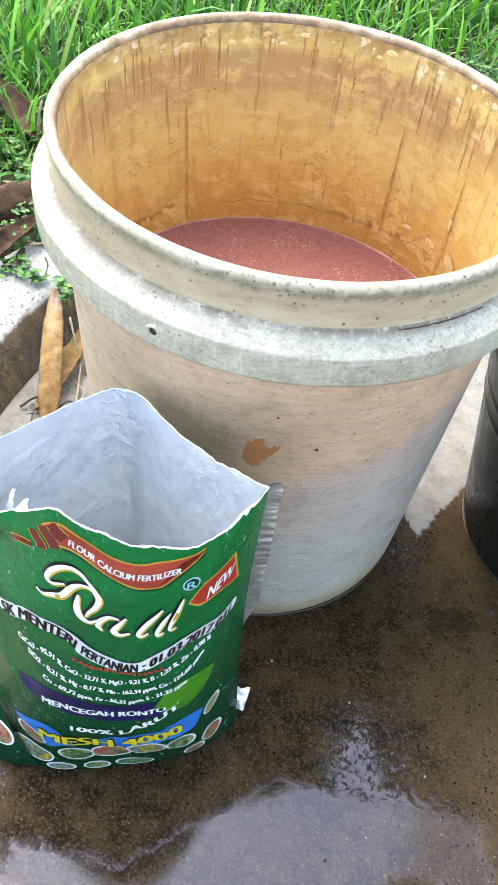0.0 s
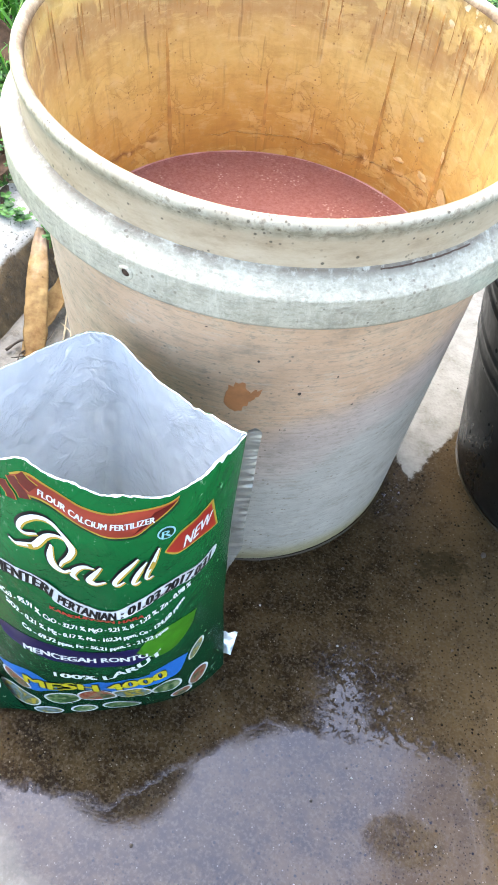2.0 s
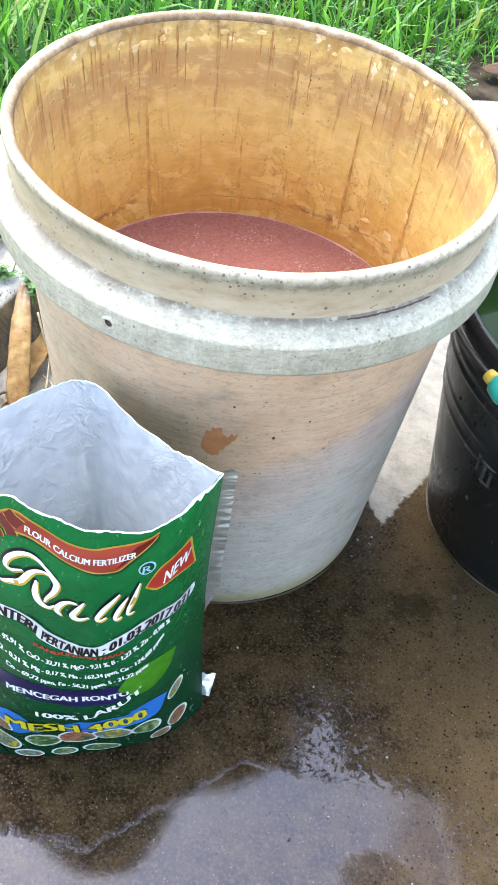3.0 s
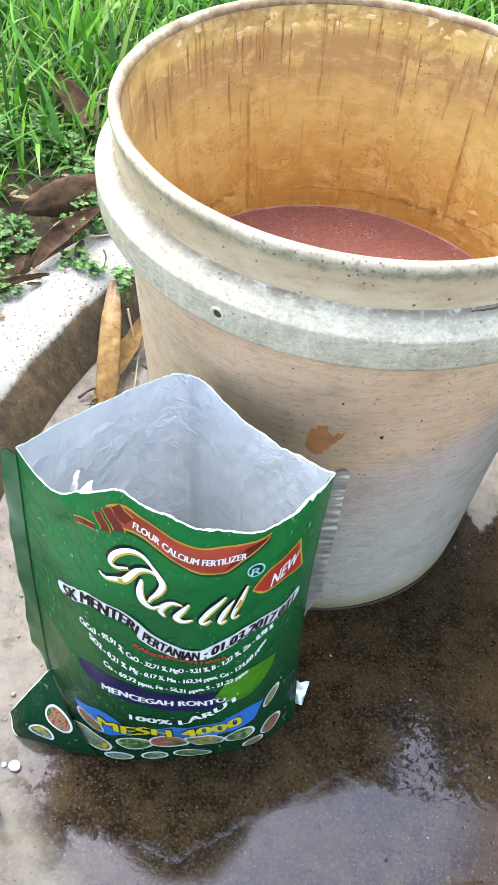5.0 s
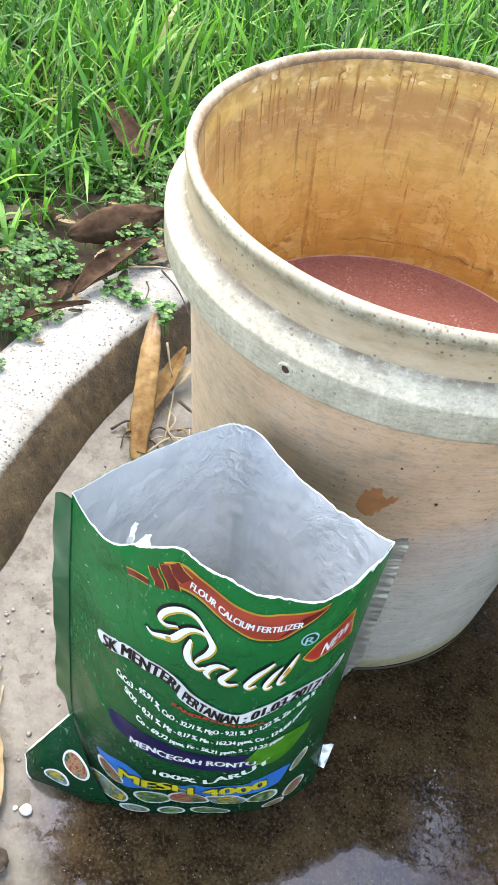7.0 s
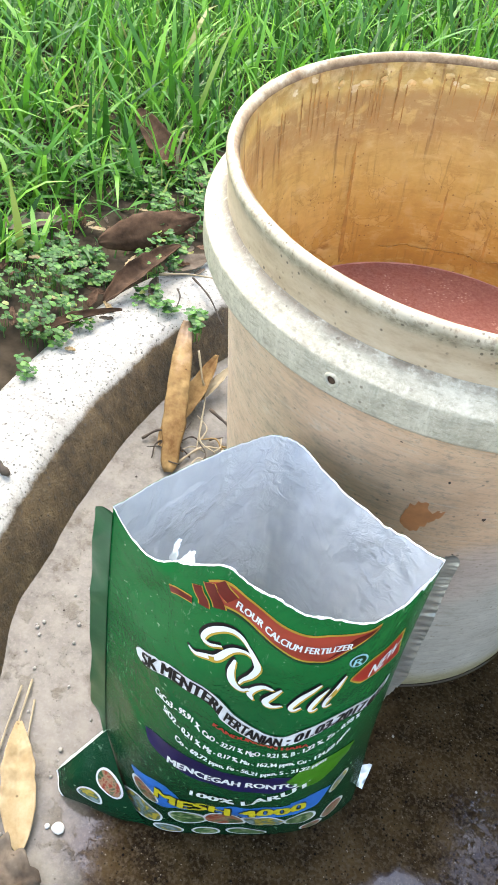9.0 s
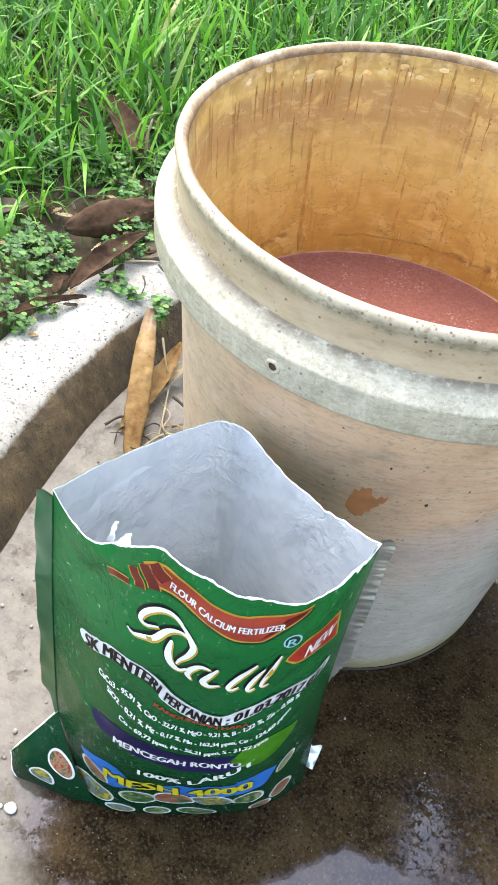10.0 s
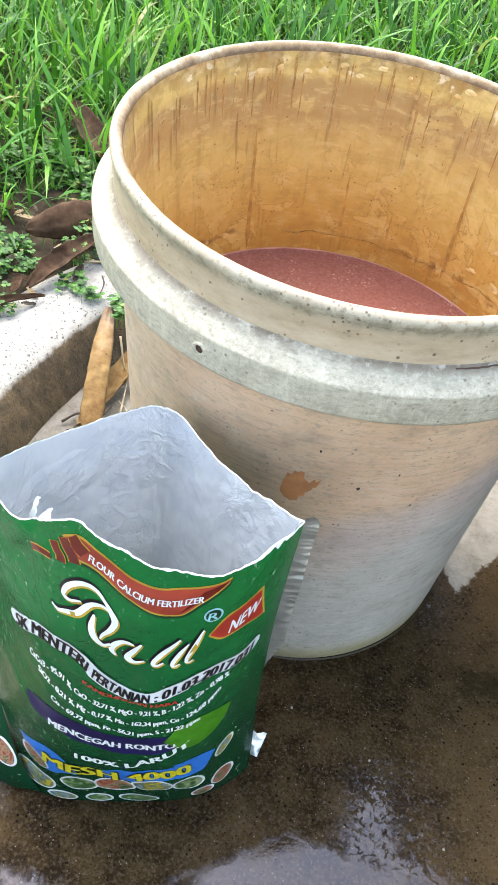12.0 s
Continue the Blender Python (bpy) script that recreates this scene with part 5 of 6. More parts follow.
    def lettering(name, text, uv, high, mat, out=0.0010, bold=0.0, slant=0.0, fill=1.0, drop=0.0, label=""):
        data = bpy.data.curves.new("lettering", "FONT")
        data.body, data.size, data.shear, data.resolution_u = text, 1.0, slant, 3
        tmp = new("lettering", data)
        me = bpy.data.meshes.new_from_object(tmp.evaluated_get(bpy.context.evaluated_depsgraph_get()))
        bpy.data.objects.remove(tmp)
        bpy.data.curves.remove(data)
        co = np.array([q.co[:] for q in me.vertices])
        faces = [tuple(q.vertices) for q in me.polygons]
        bpy.data.meshes.remove(me)
        x0, x1 = co[:, 0].min(), co[:, 0].max()
        tr = Track(uv, out)
        sy = high / 0.70
        # glyph by glyph frames keep the letters stiff and upright on the line
        # three overlaid strokes, side by side, thicken the plain letters
        v, every = [], []
        for k, shift in enumerate((-bold, bold, 0.0) if bold else (0.0,)):
            every += [tuple(q + len(v) for q in f) for f in faces]
            for x, y, _ in co:
                at = min(max((x + shift - x0) / (x1 - x0), 0.0), 1.0) * fill
                across = float(np.interp(at, [(q[0] - tr.uv[0][0]) / (tr.uv[-1][0] - tr.uv[0][0]) for q in tr.uv], tr.s))
                here = 0.25 * at * tr.length + 0.75 * across
                p, d, up, nn = tr.at(here)
                up = up.lerp(tr.rise(here), 0.8)
                v.append(inv @ (p + up * (y * sy - high / 2 - drop) + nn * 0.00004 * k))
        faces = every
        return mesh_object(name, v, faces, mat, front, label, smooth=False)

    high = [(0.289, 0.968), (0.351, 0.975), (0.401, 0.972), (0.466, 0.963), (0.529, 0.956), (0.590, 0.956), (0.663, 0.966), (0.730, 0.979), (0.772, 0.986)]
    low = [(0.333, 0.934), (0.385, 0.938), (0.446, 0.924), (0.501, 0.908), (0.572, 0.894), (0.614, 0.892), (0.650, 0.902), (0.700, 0.938), (0.766, 0.982)]
    between("ribbon_shadow", [(q + 0.004, w - 0.012) for q, w in low], [(q, w - 0.006) for q, w in high], INK_DARKGREEN, 0.0004, "dark shadow of the ribbon")
    between("ribbon_border", [(q, w - 0.005) for q, w in low], [(q, w + 0.004) for q, w in high], INK_GOLD, 0.0007, "gold ribbon border")
    between("ribbon_print", low, high, INK_RED, 0.0010, "red ribbon")
    between("ribbon_fold", [(0.640, 0.902), (0.695, 0.938), (0.763, 0.982)], [(0.700, 0.964), (0.738, 0.978), (0.770, 0.984)], INK_MAROON, 0.0012, "dark red turned end of the ribbon")
    for uv, w in (([(0.190, 0.927), (0.212, 0.931), (0.236, 0.927), (0.256, 0.922)], 0.0034), ([(0.262, 0.957), (0.272, 0.942), (0.287, 0.928), (0.291, 0.917)], 0.0058), ([(0.293, 0.967), (0.306, 0.950), (0.324, 0.934), (0.333, 0.922)], 0.0066), ([(0.318, 0.972), (0.336, 0.960), (0.360, 0.953)], 0.0082)):
        strip("ribbon_curl_border", uv, w + 0.0014, INK_GOLD, 0.0009, "gold curl edge", n=20)
        strip("ribbon_curl", uv, w, INK_MAROON, 0.0012, "dark red ribbon curl", n=20)
    lettering("ribbon_lettering", "FLOUR CALCIUM FERTILIZER", [(0.372, 0.953), (0.439, 0.942), (0.498, 0.930), (0.560, 0.924), (0.625, 0.928), (0.702, 0.946)], 0.0048, INK_WHITE, 0.0014, 0.045, label="white words on the ribbon")

    # brand mark as plain flowing strokes
    strokes = [([(0.271, 0.817), (0.283, 0.810), (0.303, 0.808), (0.350, 0.821), (0.390, 0.853), (0.423, 0.863), (0.446, 0.860)], 0.0040),
               ([(0.361, 0.849), (0.326, 0.842), (0.305, 0.851), (0.320, 0.874), (0.360, 0.889), (0.403, 0.890), (0.440, 0.868)], 0.0036),
               ([(0.425, 0.880), (0.448, 0.862), (0.466, 0.843), (0.456, 0.820), (0.436, 0.800), (0.428, 0.786)], 0.0036),
               ([(0.403, 0.836), (0.399, 0.806), (0.412, 0.783), (0.440, 0.771), (0.460, 0.780)], 0.0042),
               ([(0.530, 0.792), (0.498, 0.794), (0.474, 0.782), (0.466, 0.764), (0.480, 0.748)], 0.0038),
               ([(0.552, 0.798), (0.532, 0.776), (0.516, 0.754), (0.536, 0.745), (0.568, 0.752)], 0.0038),
               ([(0.664, 0.822), (0.628, 0.784), (0.596, 0.752), (0.604, 0.742), (0.626, 0.752)], 0.0034),
               ([(0.692, 0.812), (0.672, 0.783), (0.654, 0.754), (0.660, 0.746), (0.676, 0.754)], 0.0030),
               ([(0.726, 0.857), (0.710, 0.808), (0.694, 0.764), (0.702, 0.756), (0.716, 0.764)], 0.0030)]
    for uv, w in strokes:
        w *= 0.86
        swell = lambda t: 0.28 + 0.80 * math.sin(math.pi * min(1, t * 0.95 + 0.03))
        strip("mark_shadow", [(a - 0.0045, b + 0.0035) for a, b in uv], w + 0.0008, INK_BLACK, 0.0006, "black shadow of the mark", swell, 40)
        strip("mark_border", [(a + 0.0040, b - 0.0034) for a, b in uv], w + 0.0004, INK_GOLD, 0.0009, "gold edge of the mark", swell, 40)
        strip("mark_stroke", uv, w, INK_WHITE, 0.0012, "white flowing stroke", swell, 40)

    oval("round_mark", at_uv(0.743, 0.900), 0.0056, 0.0056, 0, INK_CYAN, 0.0006, label="pale blue ring")
    oval("round_mark_inside", at_uv(0.743, 0.900), 0.0045, 0.0045, 0, INK_DARKGREEN, 0.0009)
    lettering("round_mark_letter", "R", [(0.728, 0.898), (0.758, 0.901)], 0.0058, INK_CYAN, 0.0013, 0.02)
    between("tag_border", [(0.746, 0.833), (0.789, 0.817), (0.859, 0.823), (0.930, 0.807)], [(0.746, 0.839), (0.785, 0.887), (0.84, 0.903), (0.893, 0.915)], INK_GOLD, 0.0006, "gold tag border")
    between("tag", [(0.752, 0.835), (0.792, 0.823), (0.859, 0.829), (0.922, 0.815)], [(0.752, 0.839), (0.788, 0.880), (0.840, 0.897), (0.888, 0.906)], INK_TAG, 0.0009, "red tag")
    lettering("tag_word", "NEW", [(0.805, 0.849), (0.855, 0.861), (0.900, 0.863)], 0.0105, INK_WHITE, 0.0013, 0.03, 0.2, label="white word on the tag")

    sk = [(0.118, 0.678), (0.160, 0.695), (0.231, 0.717), (0.344, 0.714), (0.423, 0.672), (0.519, 0.639), (0.610, 0.642), (0.696, 0.678), (0.801, 0.716), (0.940, 0.713)]
    strip("banner_border", sk, 0.0122, INK_DARKGREEN, 0.0005, "dark banner outline", lambda t: min(1, 0.4 + t * 30, 0.4 + (1 - t) * 30))
    strip("banner", sk, 0.0104, INK_GREY, 0.0008, "silver-grey wavy banner", lambda t: min(1, 0.4 + t * 30, 0.4 + (1 - t) * 30))
    lettering("banner_lettering", "PERTANIAN", sk_part(sk, 0.432, 0.655), 0.0092, INK_BLACK, 0.0015, 0.062, 0.1, label="black capital word")
    lettering("banner_lettering", "SK MENTERI", sk_part(sk, 0.055, 0.410), 0.0094, INK_BLACK, 0.0015, 0.062, 0.1, label="black capital words")
    lettering("banner_lettering", ": 01.03.2017.031", sk_part(sk, 0.672, 0.985), 0.0086, INK_BLACK, 0.0015, 0.062, 0.2, label="black figures")

    lettering("small_lettering", "CaCo3 - 95,91 %, CaO - 32,71 %, MgO - 9,21 %, B - 1,22 %, Zn - 0,98 %", [(0.193, 0.629), (0.297, 0.630), (0.396, 0.586), (0.531, 0.556), (0.658, 0.588), (0.744, 0.640), (0.849, 0.680)], 0.0054, INK_WHITE, bold=0.060, label="small white words")
    lettering("small_lettering", "SiO2 - 0,21 %, Mg - 0,17 %, Mn - 162,34 ppm, Cu - 124,60 ppm", [(0.226, 0.598), (0.321, 0.569), (0.439, 0.533), (0.556, 0.513), (0.686, 0.547), (0.774, 0.595), (0.830, 0.634)], 0.0054, INK_WHITE, bold=0.060, label="small white words")
    lettering("small_lettering", "Co - 69,72 ppm, Fe - 56,21 ppm, S - 21,22 ppm", [(0.274, 0.536), (0.364, 0.508), (0.482, 0.478), (0.581, 0.467), (0.693, 0.509), (0.776, 0.541)], 0.0054, INK_WHITE, bold=0.060, label="small white words")
    lettering("red_lettering", "KANDUNGAN HARA", [(0.383, 0.640), (0.469, 0.616), (0.581, 0.610), (0.693, 0.622)], 0.0036, INK_TAG, bold=0.06, label="small red words")

    between("navy_swoosh", [(0.170, 0.478), (0.193, 0.437), (0.268, 0.404), (0.370, 0.364), (0.512, 0.343), (0.654, 0.362), (0.743, 0.421)], [(0.170, 0.480), (0.214, 0.486), (0.290, 0.485), (0.405, 0.464), (0.524, 0.442), (0.642, 0.456), (0.742, 0.491)], INK_NAVY, 0.0005, "navy blue swoosh")
    between("leaf_print", [(0.662, 0.433), (0.731, 0.389), (0.804, 0.400), (0.858, 0.442), (0.881, 0.526)], [(0.662, 0.438), (0.701, 0.502), (0.751, 0.541), (0.811, 0.545), (0.881, 0.531)], INK_LEAF, 0.0009, "light green leaf shape")
    lettering("white_lettering", "MENCEGAH RONTO", [(0.255, 0.423), (0.368, 0.405), (0.510, 0.386), (0.649, 0.402), (0.703, 0.421)], 0.0080, INK_WHITE, 0.0012, 0.048, label="white words on the swoosh")
    lettering("white_lettering", "100% LARUT", [(0.343, 0.298), (0.453, 0.284), (0.546, 0.298), (0.656, 0.344), (0.753, 0.422)], 0.0090, INK_WHITE, 0.0013, 0.045, label="white words")
    between("blue_swoosh", [(0.123, 0.266), (0.158, 0.193), (0.223, 0.147), (0.290, 0.159), (0.334, 0.161)], [(0.124, 0.274), (0.176, 0.284), (0.244, 0.294), (0.296, 0.257), (0.335, 0.205)], INK_BLUE, 0.0005, "bright blue swoosh")
    between("blue_swoosh", [(0.436, 0.159), (0.580, 0.162), (0.708, 0.204)], [(0.438, 0.231), (0.581, 0.253), (0.708, 0.291)], INK_BLUE, 0.0005, "bright blue swoosh")
    between("blue_swoosh", [(0.703, 0.204), (0.764, 0.202), (0.817, 0.229), (0.851, 0.301)], [(0.704, 0.301), (0.754, 0.315), (0.805, 0.314), (0.851, 0.306)], INK_BLUE, 0.0006, "bright blue swoosh")
    mesh_line = [(0.212, 0.234), (0.324, 0.214), (0.474, 0.201), (0.623, 0.224), (0.766, 0.264)]
    lettering("yellow_lettering_outline", "MESH 4000", mesh_line, 0.0182, INK_BLACK, 0.0009, 0.085)
    lettering("yellow_lettering", "MESH 4000", mesh_line, 0.0170, INK_YELLOW, 0.0013, 0.045, label="bold yellow words")

    # little oval pictures of crops along the foot
    for k, (u, v, w, h, turn) in enumerate(((0.176, 0.195, 0.0080, 0.0130, 0.5), (0.160, 0.080, 0.0150, 0.0100, -0.4), (0.335, 0.105, 0.0120, 0.0100, -0.15), (0.474, 0.118, 0.0130, 0.0105, 0.0), (0.619, 0.150, 0.0135, 0.0100, 0.25), (0.757, 0.150, 0.0105, 0.0110, 0.1), (0.885, 0.115, 0.0085, 0.0130, -0.2), (0.884, 0.290, 0.0055, 0.0110, -0.5), (0.560, 0.040, 0.0130, 0.0070, 0.0), (0.810, 0.055, 0.0080, 0.0080, 0.0), (0.260, 0.025, 0.0100, 0.0055, 0.0), (0.405, 0.030, 0.0090, 0.0060, 0.0))):
        w, h = w * 1.08, h * 1.12
        oval("picture_ring", at_uv(u, v), w, h, turn, INK_GREY, 0.0006 + 0.00005 * k, label="pale oval ring")
        oval("picture_print", at_uv(u, v), w - 0.0017, h - 0.0017, turn, INK_PHOTOS[k % 3], 0.0010 + 0.00005 * k, label="small blurred crop picture")
    for k, (s, t, w, h, turn) in enumerate(((0.17, 0.58, 0.0082, 0.0122, 0.35), (0.49, 0.42, 0.0068, 0.0100, 0.6))):
        along = (ear_place(s + 0.02, t) - ear_place(s - 0.02, t)).length / 0.04
        rise = (ear_place(s, t + 0.02) - ear_place(s, t - 0.02)).length / 0.04

        def on_ear(x, y, out, s=s, t=t, along=along, rise=rise):
            return ear_place(s - x / along, t + y / rise, out)
        oval("picture_ring", on_ear, w, h, turn, INK_GREY, 0.0010, label="pale oval ring", parent=ear)
        oval("picture_print", on_ear, w - 0.0016, h - 0.0016, turn, INK_PHOTOS[k], 0.0015, label="small blurred crop picture", parent=ear)


def sk_part(uv, a, b):
    """The stretch of a line of (u, v) places between two shares of its length."""
    line = [(p.x, p.y) for p in spline([(q, w, 0) for q, w in uv], 12)]
    n = len(line) - 1
    ks = np.linspace(a * n, b * n, 12)
    return [tuple(line[int(k)][i] + (line[min(int(k) + 1, n)][i] - line[int(k)][i]) * (k - int(k)) for i in (0, 1)) for k in ks]


# ---- leaves, twigs and litter ----
def leaf(name, base, tip, wide, mat, label, category="dead leaf", curl=0.5, arch=0.0, twist=0.0, up=(0, 0, 1), ragged=0.0, group="", seed=0.0, pointy=1.0, crumple=0.0012):
    """A leaf from base to tip: curl folds its sides along the middle rib, arch lifts its middle."""
    base, tip, up = Vector(base), Vector(tip), Vector(up).normalized()
    d = tip - base
    length = d.length
    d.normalize()
    side = d.cross(up).normalized()
    up = side.cross(d)
    n, m = 30, 12
    v = []
    for i in range(n + 1):
        s = i / n
        w = wide / 2 * math.sin(math.pi * min(1, 0.02 + 0.96 * s ** 0.85)) ** (0.75 * pointy) * (1 + ragged * noise.noise((s * 9, seed, 0))) + 0.0004
        a = twist * (s - 0.5)
        for j in range(m + 1):
            q = 2 * j / m - 1
            bend = curl * q
            if abs(curl) > 0.01:
                x, z = w * math.sin(bend) / curl, w * (1 - math.cos(bend)) / curl
            else:
                x, z = w * q, 0.0
            x, z = x * math.cos(a) - z * math.sin(a), x * math.sin(a) + z * math.cos(a)
            wob = crumple * (noise.noise((s * 7, q * 2, seed)) + 0.4 * noise.noise((s * 19, q * 5, seed))) - 0.0010 * math.exp(-(q / 0.12) ** 2)
            v.append(base + d * (s * length + 0.004 * ragged * noise.noise((q * 6, seed, i > n - 2))) + side * x + up * (z + arch * math.sin(math.pi * s) + wob))
    ob = mesh_object(name, v, grid_faces(n + 1, m + 1), mat)
    sol = ob.modifiers.new("thickness", "SOLIDIFY")
    sol.thickness = 0.0006
    return tagged(ob, label, category, group)


def stick(name, points, radius, mat, label, category="twig", group=""):
    v, f = tube(spline(points, 6), radius, 7, lambda t: 1.1 - 0.5 * t + 0.15 * math.sin(t * 17))
    return tagged(mesh_object(name, v, f, mat), label, category, group)


def build_litter():
    leaf("dead_leaf", (-0.2030, 0.006, 0.005), (-0.2440, 0.1620, 0.0560), 0.024, TAN_LEAF, "long curled tan dead leaf leaning on the kerb", curl=-0.75, arch=0.010, ragged=0.24, seed=1.0, pointy=0.55)
    leaf("dead_leaf", (-0.2180, 0.070, 0.004), (-0.2055, 0.1520, 0.0310), 0.019, TAN_LEAF, "small tan dead leaf propped behind the curled one", curl=0.4, ragged=0.15, seed=2.0)
    leaf("dead_leaf", (-0.2230, 0.036, 0.002), (-0.2240, 0.0850, 0.0090), 0.012, TAN_LEAF, "broken tan leaf scrap lying on concrete", curl=0.4, ragged=0.2, seed=2.6)
    leaf("dead_leaf", (-0.3740, 0.2360, 0.066), (-0.2860, 0.3180, 0.076), 0.042, BROWN_LEAF, "large brown curled dead leaf on the clover", curl=-0.75, arch=0.012, up=(0.35, -0.75, 0.5), ragged=0.16, seed=3.0, pointy=1.1, crumple=0.0028)
    leaf("dead_leaf", (-0.3290, 0.1500, 0.060), (-0.2880, 0.2620, 0.072), 0.030, BROWN_LEAF, "dark brown dead leaf lying along the kerb", curl=1.1, arch=0.005, ragged=0.2, seed=4.0, crumple=0.0030)
    leaf("dead_leaf", (-0.2900, 0.2300, 0.058), (-0.2560, 0.2720, 0.061), 0.026, GREY_LEAF, "grey withered leaf on the soil", curl=0.5, ragged=0.15, seed=4.5)
    leaf("dead_leaf", (-0.3760, 0.0720, 0.0575), (-0.3080, 0.1460, 0.0600), 0.014, BROWN_LEAF, "long thin dead leaf curled at the soil's edge", curl=1.2, arch=0.005, ragged=0.2, seed=4.8)
    leaf("dead_leaf", (-0.4350, 0.5000, 0.090), (-0.3400, 0.4150, 0.058), 0.034, BROWN_LEAF, "dark brown dead leaf standing in the grass", curl=0.8, up=(0.3, -0.6, 0.7), ragged=0.15, seed=5.0)
    leaf("dead_leaf", (-0.4900, 0.2300, 0.056), (-0.4300, 0.2700, 0.060), 0.034, GREY_LEAF, "pale brown dead leaf among clover", curl=0.5, ragged=0.2, seed=5.5)
    leaf("dead_leaf", (-0.1760, -0.3390, 0.004), (-0.2170, -0.2590, 0.006), 0.024, YELLOW_LEAF, "yellow-tan dead leaf lying on concrete", curl=0.55, arch=0.005, ragged=0.1, seed=6.0)
    leaf("dead_leaf", (-0.2150, -0.3560, 0.006), (-0.1540, -0.3530, 0.006), 0.036, GREY_LEAF, "dark crumpled dead leaf lying on concrete", curl=0.5, arch=0.004, ragged=0.45, seed=7.0, crumple=0.006)
    leaf("dead_leaf", (0.2600, 0.8750, 0.066), (0.3700, 0.9150, 0.068), 0.050, RUSSET_LEAF, "russet dead leaf lying on the far kerb", curl=-0.6, arch=0.006, ragged=0.15, seed=8.0)
    for pts, r, mat, what in (([(-0.2210, 0.135, 0.045), (-0.2100, 0.118, 0.026), (-0.2020, 0.107, 0.010), (-0.1880, 0.040, 0.003)], 0.0011, STRAW, "pale dry straw leaning by the kerb"),
                              ([(-0.1960, 0.080, 0.006), (-0.1880, 0.052, 0.008), (-0.1700, 0.046, 0.004)], 0.0010, STRAW, "pale bent dry stalk"),
                              ([(-0.2000, 0.020, 0.003), (-0.1850, 0.045, 0.006), (-0.1650, 0.055, 0.003)], 0.0012, STRAW, "thin dry straw on wet concrete"),
                              ([(-0.2420, 0.038, 0.003), (-0.2300, 0.050, 0.008), (-0.2150, 0.047, 0.010)], 0.0014, TWIG, "dark forked twig on wet concrete"),
                              ([(-0.1900, 0.085, 0.020), (-0.1650, 0.075, 0.014)], 0.0018, TWIG, "short dark twig by the kerb"),
                              ([(-0.2950, 0.215, 0.062), (-0.2660, 0.226, 0.064), (-0.2370, 0.236, 0.061)], 0.0012, STRAW, "pale straw on the kerb"),
                              ([(-0.2620, 0.230, 0.0585), (-0.2340, 0.204, 0.059), (-0.2100, 0.176, 0.050)], 0.0011, TWIG, "thin dark stem trailing over the kerb"),
                              ([(-0.2700, 0.205, 0.058), (-0.2620, 0.190, 0.060), (-0.2600, 0.172, 0.057)], 0.0009, TWIG, "thin dark stem trailing over the kerb"),
                              ([(-0.2240, -0.225, 0.003), (-0.2140, -0.275, 0.004), (-0.1985, -0.325, 0.004)], 0.0008, STRAW, "flat dry straw lying on concrete"),
                              ([(-0.2290, -0.232, 0.003), (-0.2200, -0.285, 0.004), (-0.2060, -0.335, 0.004)], 0.0008, STRAW, "flat dry straw lying on concrete"),
                              ([(-0.2150, -0.239, 0.003), (-0.2055, -0.270, 0.004)], 0.0008, STRAW, "short dry straw lying on concrete"),
                              ([(-0.3330, -0.080, 0.058), (-0.3080, -0.092, 0.059)], 0.0048, TWIG, "dark broken twig on the kerb"),
                              ([(-0.3560, 0.432, 0.050), (-0.3520, 0.425, 0.090), (-0.3480, 0.430, 0.112)], 0.0022, STRAW, "pale broken grass stalk")):
        stick("twig" if mat is TWIG else "straw", pts, r, mat, what, "twig" if mat is TWIG else "straw")
    leaf("husk", (-0.2070, 0.104, 0.008), (-0.1880, 0.1500, 0.024), 0.011, STRAW, "pale split husk of a dry stalk by the kerb", "husk", curl=1.0, ragged=0.3, seed=9.0)
    rng = random.Random(21)
    # a tangle of dry stems at the leaf's foot
    for k in range(22):
        x, y, a, n = rng.uniform(-0.222, -0.165), rng.uniform(0.020, 0.062), rng.uniform(0, 6.28), rng.uniform(0.012, 0.035)
        z = rng.uniform(0.001, 0.004)
        mat = rng.choice((STRAW, TWIG, TWIG, TAN_LEAF))
        stick("dry_stem", [(x, y, z), (x + 0.5 * n * math.cos(a), y + 0.5 * n * math.sin(a), z + rng.uniform(0.001, 0.008)), (x + n * math.cos(a + 0.5), y + n * math.sin(a + 0.5), z + rng.uniform(0, 0.006))], rng.uniform(0.0005, 0.0010), mat, "thin dry stem in a tangle by the kerb", "stem", "dry stems by the kerb")

    def pebble(x, y, z, r, mat, label, group):
        bm = bmesh.new()
        bmesh.ops.create_icosphere(bm, subdivisions=2, radius=r)
        sd = rng.uniform(0, 50)
        for q in bm.verts:
            q.co *= 1 + 0.3 * noise.noise(q.co / r * 0.9 + Vector((sd, 0, 0)))
            q.co.z *= 0.7
        o = part("pebble", bm, mat, None)
        o.location = (x, y, z + r * 0.45)
        tagged(o, label, "pebble", group)

    pebble(-0.1597, -0.3158, 0.0, 0.0042, PALE_BIT, "small shiny white pebble on wet concrete", "")
    pebble(-0.1670, -0.3170, 0.0, 0.0018, PALE_BIT, "tiny white pebble on wet concrete", "grit on the concrete")
    pebble(0.2276, -0.0829, 0.0, 0.0026, DARK_SPOT, "dark seed on wet concrete", "")
    for k in range(44):
        x, y = rng.uniform(-0.245, -0.152), rng.uniform(-0.36, 0.0)
        if outside(x, y) < -0.012:
            pebble(x, y, -0.0004, rng.uniform(0.0008, 0.0021), GREY_BIT, "small pale bump of grit in the concrete", "bumps in the concrete")
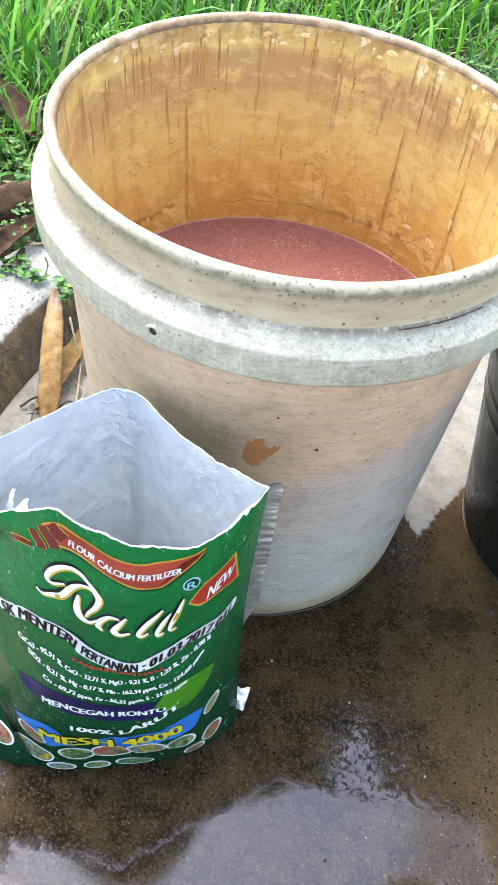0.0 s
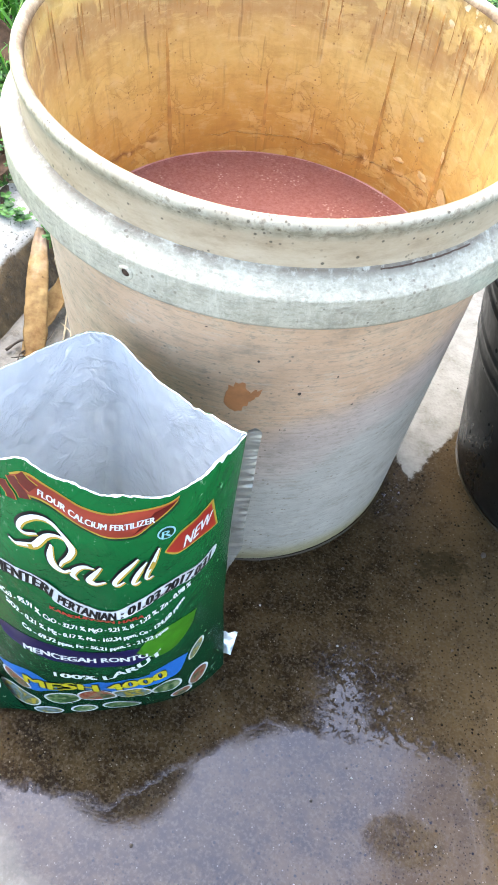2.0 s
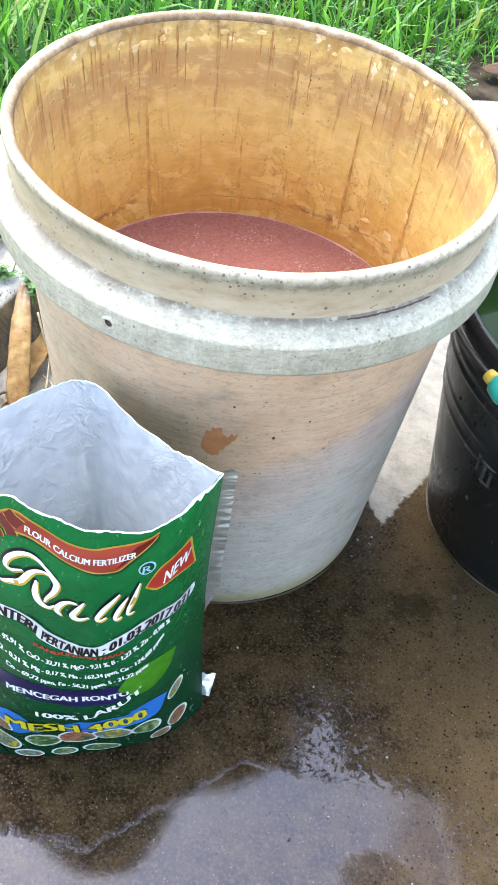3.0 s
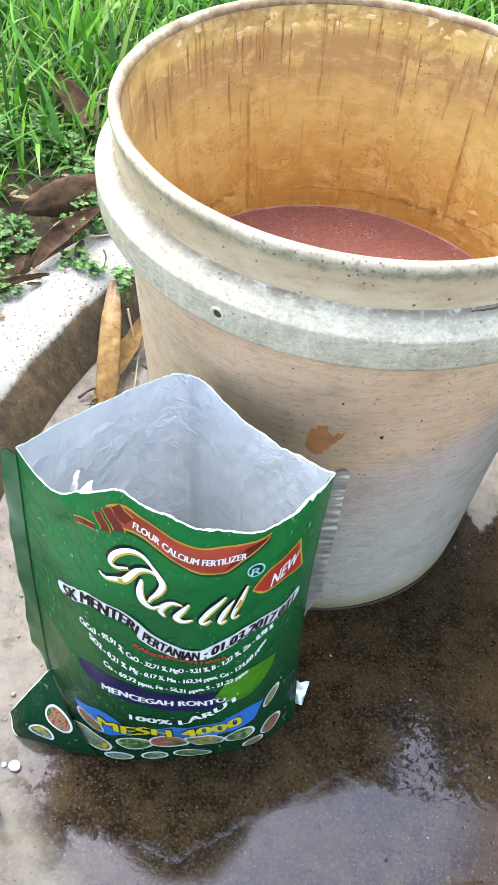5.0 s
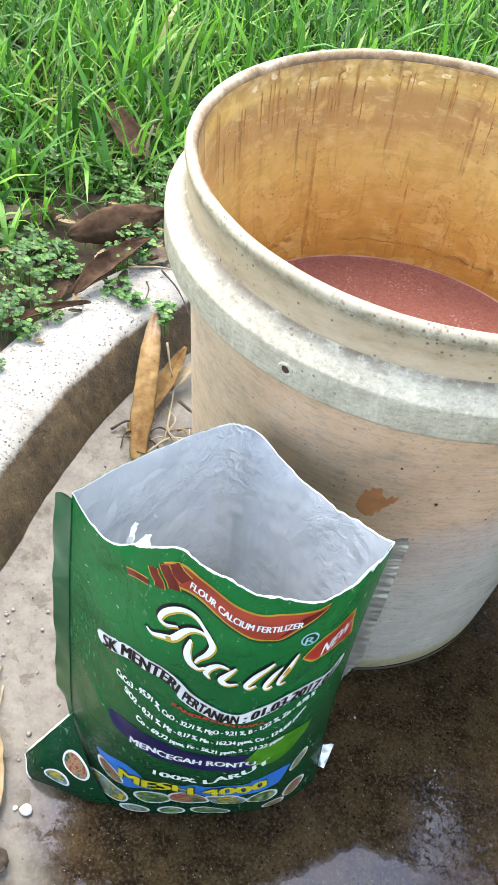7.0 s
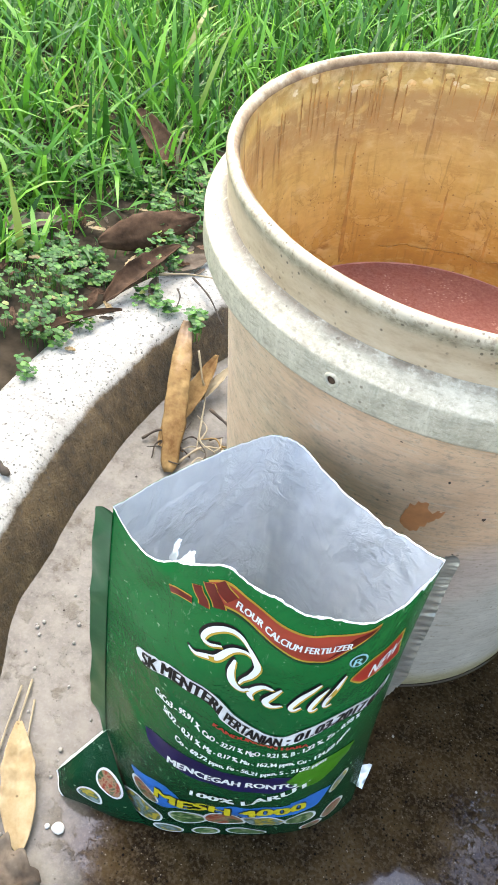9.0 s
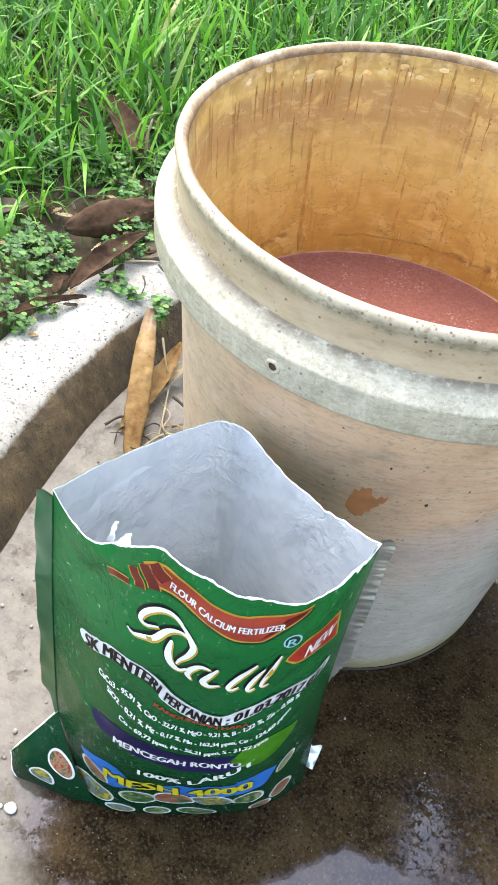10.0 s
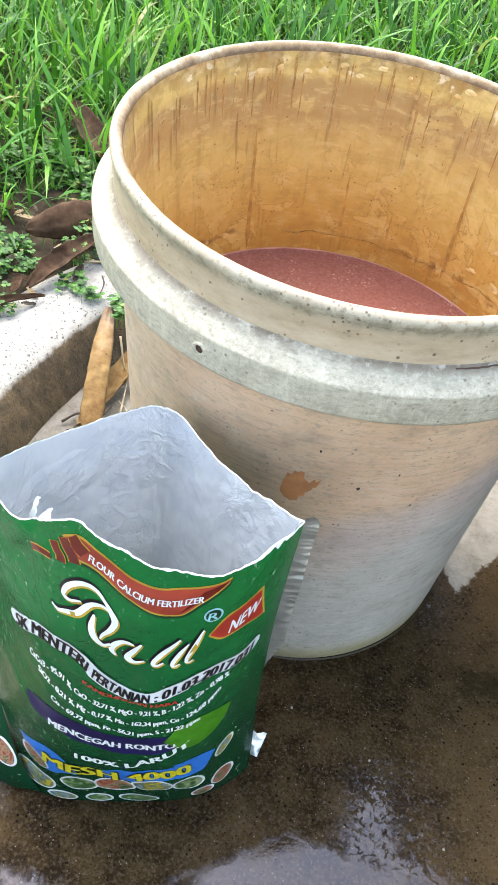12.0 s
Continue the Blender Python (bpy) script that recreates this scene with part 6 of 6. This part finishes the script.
    for k in range(90):
        x, y = rng.uniform(-0.46, -0.24), rng.uniform(0.05, 0.42)
        if 0.075 < outside(x, y) < 0.22:
            a, n = rng.uniform(0, 6.28), rng.uniform(0.008, 0.024)
            leaf("leaf_scrap", (x, y, 0.056), (x + n * math.cos(a), y + n * math.sin(a), 0.058 + rng.uniform(0, 0.006)), n * rng.uniform(0.3, 0.5), rng.choice((BROWN_LEAF, GREY_LEAF, RUSSET_LEAF, GREY_LEAF, YELLOW_LEAF)), "small dry leaf scrap on the soil by the kerb", "leaf scrap", curl=rng.uniform(-0.8, 0.8), ragged=0.3, group="leaf scraps by the kerb", seed=20.0 + k)
    for k in range(60):
        x, y = rng.uniform(-0.25, 0.32), rng.uniform(-0.40, 0.12)
        if x * x + y * y < 0.145 ** 2 or (-0.18 < x < 0.035 and -0.31 < y < -0.15) or (x - 0.314) ** 2 + (y - 0.031) ** 2 < 0.118 ** 2 or outside(x, y) > -0.01:
            continue
        pebble(x, y, 0.0, rng.uniform(0.0005, 0.0012), rng.choice((GREY_BIT, DARK_SPOT, DARK_SPOT)), "grain of grit on wet concrete", "grit on the concrete")


def build_clover():
    rng = random.Random(8)
    v, f = [], []
    sprigs = [(-0.292, 0.172, 0.016, 26), (-0.268, 0.168, 0.008, 12), (-0.236, 0.166, 0.009, 20), (-0.229, 0.150, 0.004, 6), (-0.300, 0.276, 0.014, 34), (-0.345, 0.120, 0.020, 24)]
    wild = [(cx + rng.gauss(0, r * 0.5), cy + rng.gauss(0, r * 0.5), True) for cx, cy, r, k in sprigs for _ in range(k)]
    for x, y, sprig in wild + [(rng.uniform(-0.75, 0.5), rng.uniform(-0.1, 0.9), False) for _ in range(30000)]:
        o = outside(x, y)
        n = noise.noise((x * 9, y * 9, 3))
        if not sprig and not (0.085 < o < 0.34 and n > -0.16 + (0.34 if o < 0.12 else 0.0)):
            continue
        if not sprig and noise.noise((x * 30, y * 30, 9)) < -0.08:
            continue
        h = GROUND_Z + (rng.uniform(0.012, 0.020) if sprig else rng.uniform(0.004, 0.024) * (0.5 + 1.5 * max(0.0, n + 0.3)))
        cx, cy, tilt, turn = x, y, rng.uniform(-0.5, 0.5), rng.uniform(0, 6.28)
        size = rng.uniform(0.0015, 0.0042)
        for k in range(rng.choice((3, 4))):
            a = turn + k * 2.094
            ox, oy = cx + math.cos(a) * size, cy + math.sin(a) * size
            s = len(v)
            v.append((ox, oy, h))
            for j in range(8):
                t = 2 * math.pi * j / 8
                rr = size * (0.95 if j else 0.8)
                px, py = ox + rr * math.cos(t + a), oy + rr * 0.85 * math.sin(t + a)
                v.append((px, py, h + tilt * (px - cx) + 0.18 * rr * math.cos(2 * t)))
            f += [(s, s + 1 + j, s + 1 + (j + 1) % 8) for j in range(8)]
        s = len(v)
        v += [(cx - 0.0005, cy, GROUND_Z - 0.004), (cx + 0.0005, cy, GROUND_Z - 0.004), (cx, cy, h)]
        f.append((s, s + 1, s + 2))
    tagged(mesh_object("clover", v, f, CLOVER), "low clover with small round leaves beside the kerb", "clover", kind="stuff")


build_setting()
build_pail()
build_black_bucket()
build_bag()
build_litter()
build_clover()
build_grass()
